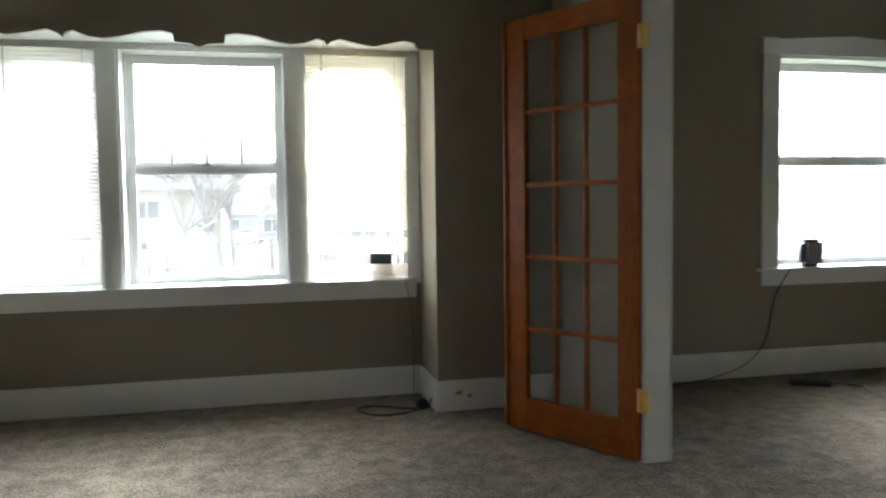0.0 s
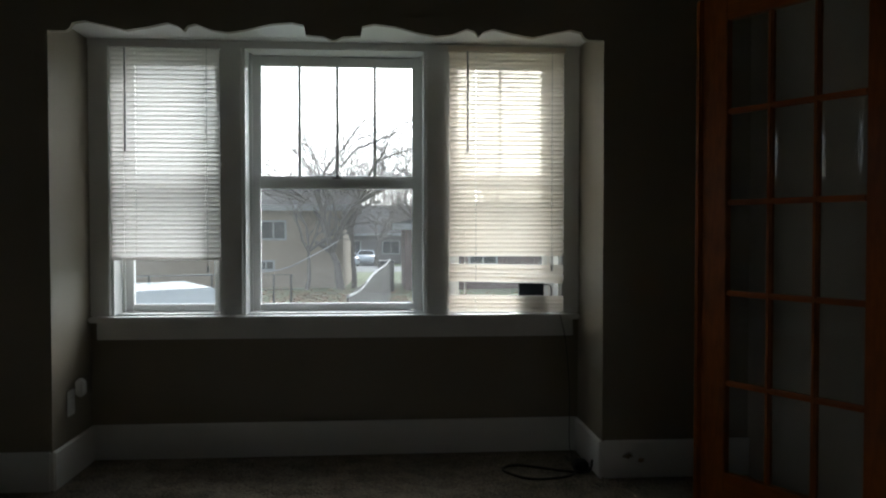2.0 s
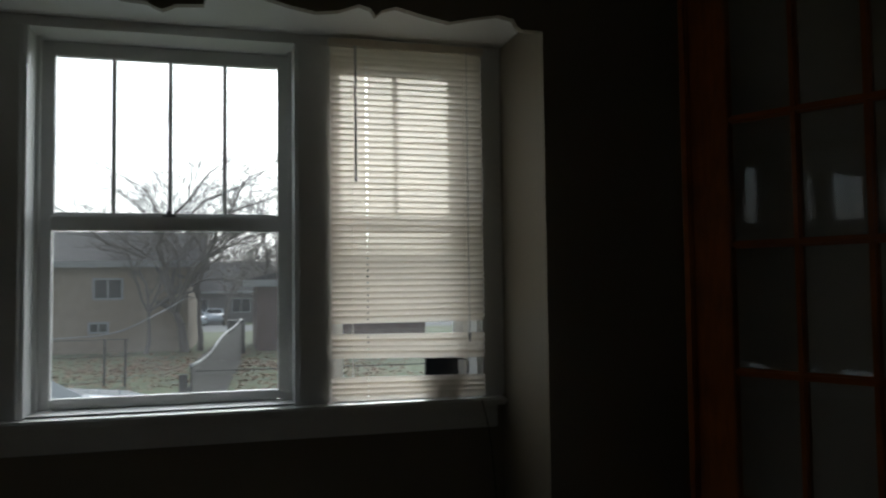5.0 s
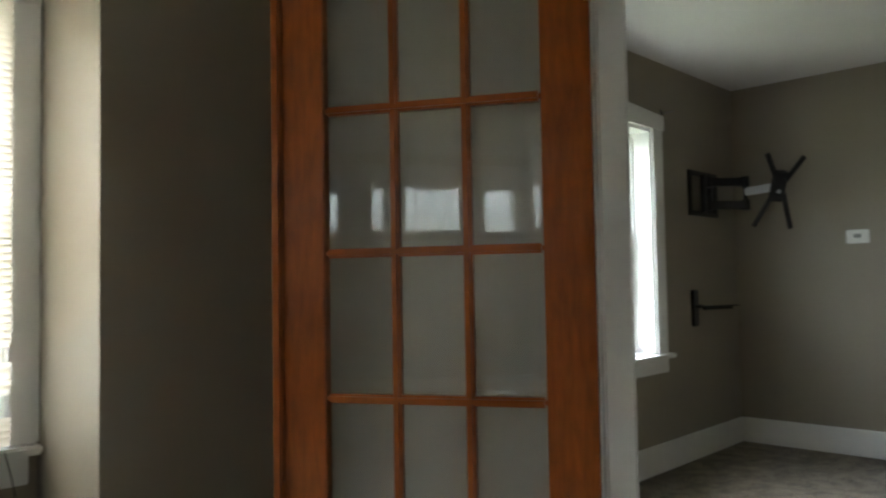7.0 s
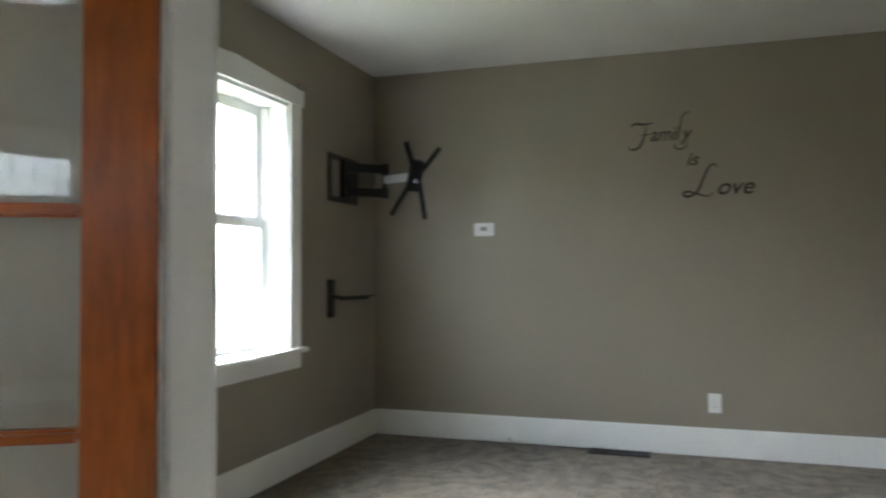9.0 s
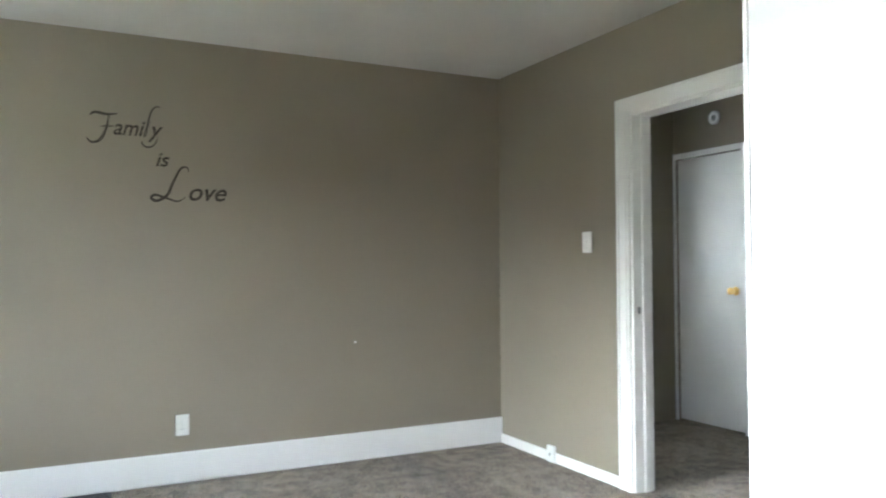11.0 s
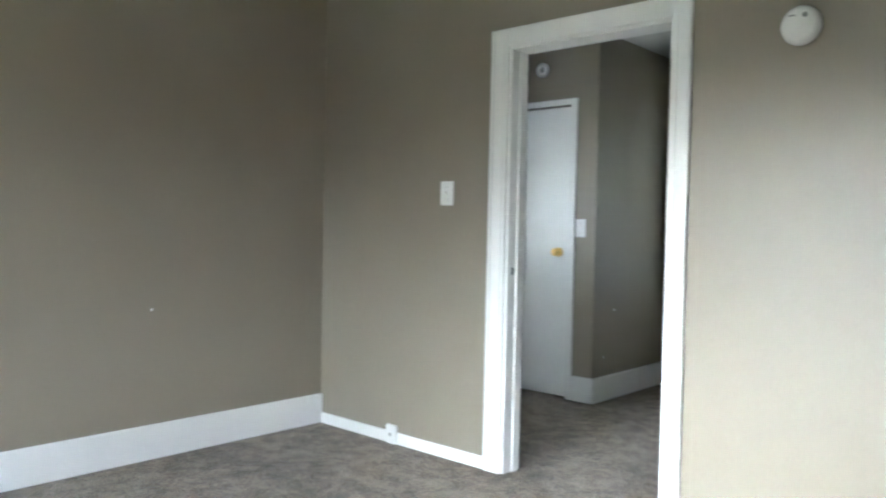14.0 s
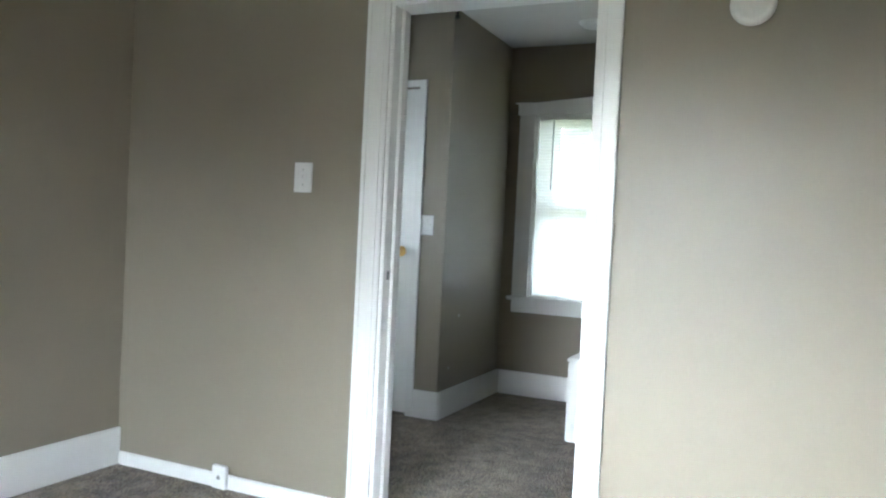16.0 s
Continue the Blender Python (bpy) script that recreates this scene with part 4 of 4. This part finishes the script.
sb = thing("shelf_bracket", "black steel component shelf bracket on wall", "bracket", Matrix.Translation((4.765, YN2, 0.965)))
part("wall_plate", boxes(((-0.035, -0.02, -0.118), (0.035, 0, 0.118), 0.004)), BLACK, sb)
part("arm", boxes(((-0.02, -0.06, 0.0), (0.02, -0.02, 0.022), 0.003)), BLACK, sb)
bm = bmesh.new()
rbox(bm, (0, -0.018, 0.006), (0.36, 0.018, 0.014), 0.003)
rbox(bm, (0.02, -0.012, -0.012), (0.30, 0.012, 0.006), 0.003)
bm.transform(Matrix.Translation((0.0, -0.055, 0)) @ Matrix.Rotation(radians(-14), 4, "Z"))
part("shelf_arm", bm, BLACK, sb)

# ---- floor registers, cables, small things ----


def floor_register(m, label, w=0.38, d=0.13):
    r = thing("floor_register", label, "floor vent", m)
    part("frame", boxes(((-w / 2, -d / 2, 0), (w / 2, -d / 2 + 0.015, 0.008), 0.002), ((-w / 2, d / 2 - 0.015, 0), (w / 2, d / 2, 0.008), 0.002),
                        ((-w / 2, -d / 2 + 0.015, 0), (-w / 2 + 0.015, d / 2 - 0.015, 0.008), 0.002), ((w / 2 - 0.015, -d / 2 + 0.015, 0), (w / 2, d / 2 - 0.015, 0.008), 0.002)), RUBBER, r)
    n = 9
    for i in range(n):
        y = -d / 2 + 0.02 + (d - 0.04) * i / (n - 1)
        part("slat", boxes(((-w / 2 + 0.015, y - 0.003, 0.001), (w / 2 - 0.015, y + 0.003, 0.006))), RUBBER, r)
    return r


floor_register(Matrix.Translation((XE - 0.10, 3.01, 0.001)) @ Matrix.Rotation(math.pi / 2, 4, "Z"), "black metal floor register beside east baseboard")

sp = thing("speaker", "small black rounded speaker on window stool", "speaker", Matrix.Translation((3.43, YN2 - 0.005, 0.706)))
part("cabinet", rbox(bmesh.new(), (-0.075, -0.05, 0), (0.075, 0.05, 0.18), 0.03, 4), RUBBER, sp, "", True)
part("grille", rbox(bmesh.new(), (-0.055, -0.054, 0.02), (0.055, -0.049, 0.16), 0.012, 3), GREY, sp, "dark cloth grille")
tagged(sp, kind="")
single("speaker_cable", tube([(3.36, 4.70, 0.712), (3.28, 4.655, 0.712), (3.22, 4.632, 0.68), (3.16, 4.69, 0.5), (3.12, 4.69, 0.3), (3.02, 4.66, 0.16), (2.85, 4.655, 0.06), (2.5, 4.62, 0.006), (2.15, 4.64, 0.006)], 0.0035),
       RUBBER, "thin black cable hanging from window stool to floor", "cable", smooth=True)
adp = thing("power_adapter", "black power adapter lying on carpet", "adapter", Matrix.Translation((3.2, 4.40, 0.0)) @ Matrix.Rotation(radians(-25), 4, "Z"))
part("body", rbox(bmesh.new(), (-0.12, -0.05, 0), (0.12, 0.05, 0.03), 0.008), RUBBER, adp)
part("lead", tube([(0.12, 0, 0.012), (0.2, 0.03, 0.005), (0.3, -0.02, 0.005)], 0.004), RUBBER, adp, "", True)
single("alcove_cable", tube([(0.83, 4.50, 0.06), (0.80, 4.47, 0.015), (0.70, 4.52, 0.006), (0.50, 4.62, 0.006), (0.42, 4.55, 0.006), (0.52, 4.42, 0.006), (0.68, 4.43, 0.006), (0.76, 4.50, 0.006)], 0.006),
       RUBBER, "black cable coiled on carpet by alcove", "cable", smooth=True)
ext = thing("plug_block", "black plug block on floor beside baseboard", "adapter", Matrix.Translation((0.78, 4.53, 0.0)))
part("body", rbox(bmesh.new(), (-0.03, -0.035, 0), (0.035, 0.035, 0.05), 0.008), RUBBER, ext)
part("lead", tube([(0.0, 0.03, 0.025), (-0.02, 0.12, 0.08), (0.01, 0.25, 0.3), (0.0, 0.285, 0.55), (-0.03, 0.29, 0.70)], 0.0018), RUBBER, ext, "", True)
dev = thing("phone", "black phone propped on window stool behind blind", "phone", Matrix.Translation((0.63, YA + 0.035, SILL)))
part("body", rbox(bmesh.new(), (-0.075, -0.012, 0.001), (0.055, 0.012, 0.172), 0.006), RUBBER, dev)
part("screen", boxes(((-0.07, -0.0135, 0.01), (0.05, -0.0118, 0.165))), DARKGLASS, dev)
part("lead", tube([(0.055, 0, 0.14), (0.075, 0, 0.142), (0.095, 0.0, 0.12), (0.09, 0.01, 0.005)], 0.003), RUBBER, dev, "", True)
mk = random.Random(5)
for (x, y, z, n) in ((0.97, YN - 0.021, 0.10, (0, -1)), (1.03, YN - 0.021, 0.085, (0, -1)), (XE, 1.41, 0.737, (-1, 0)), (XH, -1.42, 0.30, (-1, 0)), (XH, -1.55, 0.62, (-1, 0))):
    bm = bmesh.new()
    pts = [(0.009 * mk.uniform(0.5, 1.3) * math.cos(a * 0.7), 0.009 * mk.uniform(0.5, 1.3) * math.sin(a * 0.7)) for a in range(9)]
    lo = [bm.verts.new((*p, 0.0)) for p in pts]
    hi = [bm.verts.new((p[0] * 0.8, p[1] * 0.8, 0.0015)) for p in pts]
    bm.faces.new(hi)
    for i in range(9):
        bm.faces.new((lo[i], lo[(i + 1) % 9], hi[(i + 1) % 9], hi[i]))
    if n[1]:
        bmesh.ops.scale(bm, vec=(2.2, 1.2, 0.4), verts=bm.verts)
        ob = single("scuff_mark", bm, STAIN, "brown scuff rubbed into white baseboard", "wall mark")
    else:
        ob = single("plaster_chip", bm, SCUFF, "small pale chip in painted wall", "wall mark")
    ob.matrix_basis = on_wall(x, y, z, n)
ob = thing("coax_stub", "short cable stub on baseboard", "cable", on_wall(XE - 0.02, 3.72, 0.03, (-1, 0)))
part("plate", rounded_plate(bmesh.new(), 0.06, 0.045, 0.01, bev=0.004), PLASTIC, ob)
part("jack", rod(bmesh.new(), (0, 0, 0.01), (0, 0, 0.025), 0.006), CHROME, ob)
rd = thing("curtain_bracket", "small curtain rod bracket on window head", "bracket", on_wall(4.40, YN2, 2.19, (0, -1)))
part("plate", rounded_plate(bmesh.new(), 0.03, 0.05, 0.006), CHROME, rd)
part("arm", rod(bmesh.new(), (0, 0, 0.006), (0, 0, 0.09), 0.006), CHROME, rd)

# ---- outdoors ----
GZ = -1.0


def gz(y):
    """The lawn falls gently away from the house."""
    return GZ - 1.3 * min(1, max(0, (y - 20) / 55))



def lawn():
    bm = bmesh.new()
    bmesh.ops.create_grid(bm, x_segments=120, y_segments=120, size=1)
    for v in bm.verts:
        s = Vector((v.co.x, v.co.y))
        r = max(abs(s.x), abs(s.y))
        k = 900 * r ** 3 + 40 * r
        v.co.x, v.co.y = s.x * k / max(r, 1e-6) if r else 0, s.y * k / max(r, 1e-6) + 20 if r else 20
        v.co.z = gz(v.co.y) + noise.noise(Vector((v.co.x * 0.12, v.co.y * 0.12, 0))) * 0.12
    return bm


single("ground", lawn(), GRASS, "patchy winter lawn around the house", "ground", "structure", True)
single("driveway", boxes(((-4.2, 66, -2.4), (0.6, 80, -2.13))), ASPHALT, "grey asphalt driveway across the street", "road", "structure")
single("street", boxes(((-300, 54, -2.4), (300, 66, -1.90))), ASPHALT, "grey asphalt street", "road", "structure")


def house(name, label, x0, x1, y0, y1, eave, ridge, wallmat, openings, along="x"):
    h = thing(name, label, "house", Matrix.Translation((0, 0, gz(y0))))
    part("wall", boxes(((x0, y0, -0.2), (x1, y1, eave))), wallmat, h)
    bm = bmesh.new()
    o = 0.5
    if along == "x":
        ym = (y0 + y1) / 2
        sec = [(y0 - o, eave - 0.05), (ym, ridge), (y1 + o, eave - 0.05), (y1 + o, eave - 0.25), (ym, ridge - 0.25), (y0 - o, eave - 0.25)]
        f = [[bm.verts.new((x, a, b)) for a, b in sec] for x in (x0 - o, x1 + o)]
    else:
        xm = (x0 + x1) / 2
        sec = [(x0 - o, eave - 0.05), (xm, ridge), (x1 + o, eave - 0.05), (x1 + o, eave - 0.25), (xm, ridge - 0.25), (x0 - o, eave - 0.25)]
        f = [[bm.verts.new((a, y, b)) for a, b in sec] for y in (y0 - o, y1 + o)]
    bm.faces.new(f[0])
    bm.faces.new(f[1][::-1])
    for i in range(6):
        bm.faces.new((f[0][i], f[0][(i + 1) % 6], f[1][(i + 1) % 6], f[1][i]))
    roof = part("roof", bm, ROOF, h)
    part("fascia", boxes(((x0 - o, y0 - o - 0.03, eave - 0.3), (x1 + o, y0 - o, eave - 0.05))), SIDING, h)
    for a, b, z0, z1 in openings:
        w = part("window", boxes(((a, y0 - 0.06, z0), (b, y0, z0 + 0.08)), ((a, y0 - 0.06, z1 - 0.08), (b, y0, z1)), ((a, y0 - 0.06, z0 + 0.08), (a + 0.08, y0, z1 - 0.08)),
                                 ((b - 0.08, y0 - 0.06, z0 + 0.08), (b, y0, z1 - 0.08)), (((a + b) / 2 - 0.03, y0 - 0.05, z0 + 0.08), ((a + b) / 2 + 0.03, y0, z1 - 0.08))), SIDING, h)
        part("pane", boxes(((a + 0.08, y0 - 0.02, z0 + 0.08), (b - 0.08, y0 - 0.005, z1 - 0.08))), DARKGLASS, w)
    return h


house("neighbour_house", "low tan brick house with grey shingle roof", -19, -2.0, 34, 43, 3.6, 5.0, TANBRICK, [(-5.5, -4.4, 2.05, 2.9), (-5.65, -4.9, 0.75, 1.2), (-13.5, -11.9, 1.9, 2.9), (-17.2, -15.8, 1.9, 2.9)])
house("brick_garage", "dark red brick garage with white corner trim", 0.6, 7.2, 32, 39, 2.75, 3.6, REDBRICK, [(3.2, 4.4, 1.0, 2.0)], "y")
house("far_house", "far grey house across the street", -11, 3, 80, 90, 3.2, 6.2, FARWALL, [(-8, -6, 1, 2.4), (-4.5, -2.8, 1, 2.4), (-0.6, 1.2, 1, 2.4)])
house("far_house_east", "far tan house across the street", 9, 24, 80, 90, 3.2, 6.6, FARWALL, [(11, 13, 1, 2.4), (16, 18, 1, 2.4)])


def car(m, label):
    c = thing("car", label, "car", m)
    bm = bmesh.new()
    prof = [(-2.2, 0.35), (-2.25, 0.75), (-2.1, 0.95), (-1.35, 1.0), (1.1, 0.98), (2.0, 0.85), (2.2, 0.65), (2.2, 0.35)]
    a = [[bm.verts.new((s * 0.88, y, z)) for y, z in prof] for s in (-1, 1)]
    bm.faces.new(a[0])
    bm.faces.new(a[1][::-1])
    for i in range(len(prof)):
        j = (i + 1) % len(prof)
        bm.faces.new((a[0][i], a[0][j], a[1][j], a[1][i]))
    bmesh.ops.bevel(bm, geom=list(bm.edges), offset=0.05, segments=2, affect="EDGES", clamp_overlap=True)
    part("body", bm, CARPAINT, c, "", True)
    bm = bmesh.new()
    prof = [(-1.55, 0.98, 0.82), (-1.0, 1.42, 0.66), (0.3, 1.44, 0.66), (1.0, 0.98, 0.82)]
    a = [[bm.verts.new((s * w, y, z)) for y, z, w in prof] for s in (-1, 1)]
    bm.faces.new(a[0])
    bm.faces.new(a[1][::-1])
    for i in range(4):
        j = (i + 1) % 4
        bm.faces.new((a[0][i], a[0][j], a[1][j], a[1][i]))
    part("cabin", bm, CARPAINT, c)
    bm = bmesh.new()
    v = [bm.verts.new(p) for p in ((-0.72, -1.52, 1.03), (0.72, -1.52, 1.03), (0.6, -1.06, 1.39), (-0.6, -1.06, 1.39))]
    bm.faces.new(v)
    bmesh.ops.solidify(bm, geom=bm.faces[:], thickness=0.03)
    part("rear_window", bm, DARKGLASS, c)
    for x in (-0.78, 0.78):
        for y in (-1.35, 1.35):
            w = part("wheel", rod(bmesh.new(), (x - 0.1, y, 0.32), (x + 0.1, y, 0.32), 0.32, n=24), RUBBER, c)
            part("rim", rod(bmesh.new(), (x - 0.11, y, 0.32), (x + 0.11, y, 0.32), 0.19, n=16), CHROME, w)
        part("tail_light", boxes(((x - 0.1, -2.27, 0.72), (x + 0.06, -2.2, 0.86), 0.02)), REDBRICK, c)
    return c


car(Matrix.Translation((-2.05, 74, -2.13)), "pale silver-blue sedan parked on far driveway")
car(Matrix.Translation((-3.75, 68.5, -2.13)) @ Matrix.Rotation(radians(12), 4, "Z"), "pale sedan parked by street behind tree")
car(Matrix.Translation((-2.75, 10.6, GZ + 0.02)) @ Matrix.Rotation(radians(-62), 4, "Z"), "pale sedan parked on lawn below windows")


class Sticks:
    """Tapered sticks gathered as plain vertex and face lists."""

    def __init__(self):
        self.v, self.f = [], []

    def add(self, p, q, r0, r1, n):
        d = (q - p).normalized()
        s = d.cross(Vector((0.3, 0.9, 0.1))).normalized()
        u = d.cross(s)
        k = len(self.v)
        for c, r in ((p, r0), (q, r1)):
            for i in range(n):
                a = 2 * math.pi * i / n
                self.v.append(c + s * (r * math.cos(a)) + u * (r * math.sin(a)))
        for i in range(n):
            j = (i + 1) % n
            self.f.append((k + i, k + j, k + n + j, k + n + i))

    def mesh(self, name, material, smooth=True):
        me = bpy.data.meshes.new(name)
        me.from_pydata(self.v, [], self.f)
        me.materials.append(material)
        me.polygons.foreach_set("use_smooth", [smooth] * len(me.polygons))
        return new(name, me)


def bare_tree(x, y, height, seed, girth=0.28, depth=5, stem=0.26, limb=0.26):
    r = random.Random(seed)
    t = thing("tree", "bare winter tree with grey spreading branches", "tree", Matrix.Translation((x, y, gz(y) - 0.1)))
    trunk, crown = Sticks(), Sticks()

    def grow(p, d, length, rad, level):
        q = p
        for k in range(3):
            nd = (d + Vector((r.uniform(-1, 1), r.uniform(-1, 1), r.uniform(-0.6, 0.7))) * 0.3).normalized()
            n = q + nd * length / 3
            r0, r1 = rad * (1 - 0.13 * k), rad * (1 - 0.13 * (k + 1))
            (crown if level else trunk).add(q, n, r0, r1, 8 if level < 2 else 4 if level < 4 else 3)
            if 1 <= level < depth and k < 2:
                side = (nd + Vector((r.uniform(-1, 1), r.uniform(-1, 1), r.uniform(-0.4, 0.5)))).normalized()
                grow(n, side, length * r.uniform(0.5, 0.7), r1 * 0.55, level + 2)
            q, d = n, nd
        if level < depth:
            for _ in range(5 if level == 0 else 2):
                a = Vector((r.uniform(-1, 1), r.uniform(-1, 1), r.uniform(-0.35, 0.45))) * (1.3 if level == 0 else 0.85)
                grow(q, (d + a).normalized(), (length if level else height * limb) * r.uniform(0.62, 0.85), rad * 0.58, level + 1)
    grow(Vector((0, 0, 0)), Vector((0, 0, 1)), height * stem, girth, 0)
    trunk.mesh("trunk", BARK).parent = t
    ob = crown.mesh("crown", BARK)
    ob.parent = t
    tagged(ob, "leafless branches and twigs")
    return t


bare_tree(-2.0, 32.5, 11.5, 3, 0.2, 7, 0.15, 0.30)
bare_tree(-1.5, 33.2, 10.5, 17, 0.13, 7, 0.2, 0.28)
bare_tree(-3.4, 32.3, 9.5, 23, 0.1, 7, 0.18, 0.28)
bare_tree(1.6, 41.5, 12, 8, 0.16, 7, 0.2, 0.3)
bare_tree(-8.5, 49.0, 9, 12, 0.2, 6)
bare_tree(3.5, 54.0, 9, 21, 0.2, 6)
bare_tree(12, 28.0, 9, 30, 0.2, 5)
bare_tree(-1.0, 68.0, 9, 41, 0.2, 5)
bare_tree(-5.5, 76.0, 10, 43, 0.2, 5)

# distant woods: many thin bare stems and twigs
woods = Sticks()
rw = random.Random(4)
for i in range(420):
    x, y = rw.uniform(-110, 110), rw.uniform(96, 130)
    h = rw.uniform(6, 12)
    woods.add(Vector((x, y, GZ - 1.4)), Vector((x + rw.uniform(-0.5, 0.5), y, GZ + h)), 0.16, 0.03, 4)
    for k in range(12):
        z = h * rw.uniform(0.25, 0.9)
        woods.add(Vector((x, y, GZ + z)), Vector((x + rw.uniform(-2.4, 2.4), y + rw.uniform(-1, 1), GZ + z + rw.uniform(0.6, 2.6))), 0.07, 0.02, 3)
tagged(woods.mesh("woods", BARK), "far grey line of leafless woodland", "woods", "", "stuff")

fence = thing("fence", "weathered wire fence with grey posts", "fence", Matrix.Translation((0, 0, GZ)))
for x in (-7.4, -5.9, -4.4, -2.91, -2.49):
    part("post", rod(bmesh.new(), (x, 20, -0.2), (x + 0.02, 20, 1.05), 0.03, 0.025, 10), FENCE, fence)
for z in (0.2, 0.75, 1.12):
    part("wire", rod(bmesh.new(), (-9, 20, z - 0.1), (-2.4, 20, z - 0.08), 0.008, n=5), FENCE, fence)
side = thing("plank_fence", "weathered grey plank fence running back from house", "fence", Matrix.Translation((-0.66, 11.7, GZ)) @ Matrix.Rotation(math.atan2(13.9, 0.64), 4, "Z"))
pr = random.Random(15)
for i in range(84):
    part("plank", boxes(((i * 0.166, -0.012, -0.2), (i * 0.166 + 0.152, 0.012, 1.2 - 0.012 * i / 8 + pr.uniform(-0.02, 0.02)))), FENCE, side)
for z in (0.25, 0.85):
    part("rail", boxes(((0, 0.012, z), (13.9, 0.05, z + 0.09))), FENCE, side)
for i in range(6):
    part("post", boxes(((i * 2.7, 0.0505, -0.3), (i * 2.7 + 0.1, 0.14, 1.1 - 0.1 * i / 8), 0.008)), FENCE, side)
wf = thing("wire_fence", "low rusty wire fence beside plank fence", "fence", Matrix.Translation((0, 0, GZ)))
for x in (0.9, 2.4, 3.9):
    part("post", rod(bmesh.new(), (x, 11.6, -0.2), (x, 11.6, 1.22), 0.03, n=10), FENCE, wf)
for z in (0.55, 1.15):
    part("wire", rod(bmesh.new(), (-0.6, 11.6, z), (3.9, 11.6, z - 0.03), 0.007, n=6), FENCE, wf)
single("draped_rope", tube([(-0.66, 11.66, 0.21), (-0.55, 14, 0.14), (-0.38, 18, 0.2), (-0.16, 22.5, 0.16), (-0.02, 25.6, 0.2)], 0.022), SIDING, "pale rope draped along plank fence top", "rope", smooth=True)
rail2 = thing("rope_line", "pale rope sagging between trees", "rope", Matrix.Translation((0, 0, GZ)))
part("rope", tube([(-1.95, 31.0, 1.75), (-2.6, 27, 1.3), (-3.6, 26.6, 0.85), (-5.0, 26.4, 0.72), (-8.5, 26, 0.65)], 0.018), SIDING, rail2)
part("stake", rod(bmesh.new(), (-8.5, 26, -0.3), (-8.5, 26, 0.8), 0.04), FENCE, rail2)
bin_ = thing("trash_bin", "dark green wheeled bin beside fence", "trash bin", Matrix.Translation((-0.15, 30.0, gz(30.0))))
part("body", rbox(bmesh.new(), (-0.3, -0.3, 0.0), (0.3, 0.3, 1.15), 0.05), FENCE, bin_)
part("lid", rbox(bmesh.new(), (-0.33, -0.34, 1.15), (0.33, 0.33, 1.23), 0.03), RUBBER, bin_)
lv = random.Random(9)
vs, fs = [], []
for i in range(4500):
    if lv.random() < 0.6:
        x, y = lv.gauss(-2.5, 2.2), lv.gauss(25, 3.5)
    else:
        x, y = lv.gauss(1.8, 1.2), lv.gauss(21, 4)
    z = gz(y) + noise.noise(Vector((x * 0.12, y * 0.12, 0))) * 0.12 + lv.uniform(0.01, 0.06)
    a, s = lv.uniform(0, 6.28), lv.uniform(0.04, 0.09)
    k = len(vs)
    vs += [(x + s * math.cos(a), y + s * math.sin(a), z), (x - s * math.sin(a) * 0.5, y + s * math.cos(a) * 0.5, z + lv.uniform(0, 0.05)), (x - s * math.cos(a), y - s * math.sin(a), z), (x + s * math.sin(a) * 0.5, y - s * math.cos(a) * 0.5, z + lv.uniform(0, 0.04))]
    fs.append((k, k + 1, k + 2, k + 3))
me = bpy.data.meshes.new("fallen_leaves")
me.from_pydata(vs, [], fs)
me.materials.append(LEAF)
tagged(new("fallen_leaves", me), "drift of fallen brown leaves on lawn", "leaves", "", "stuff")
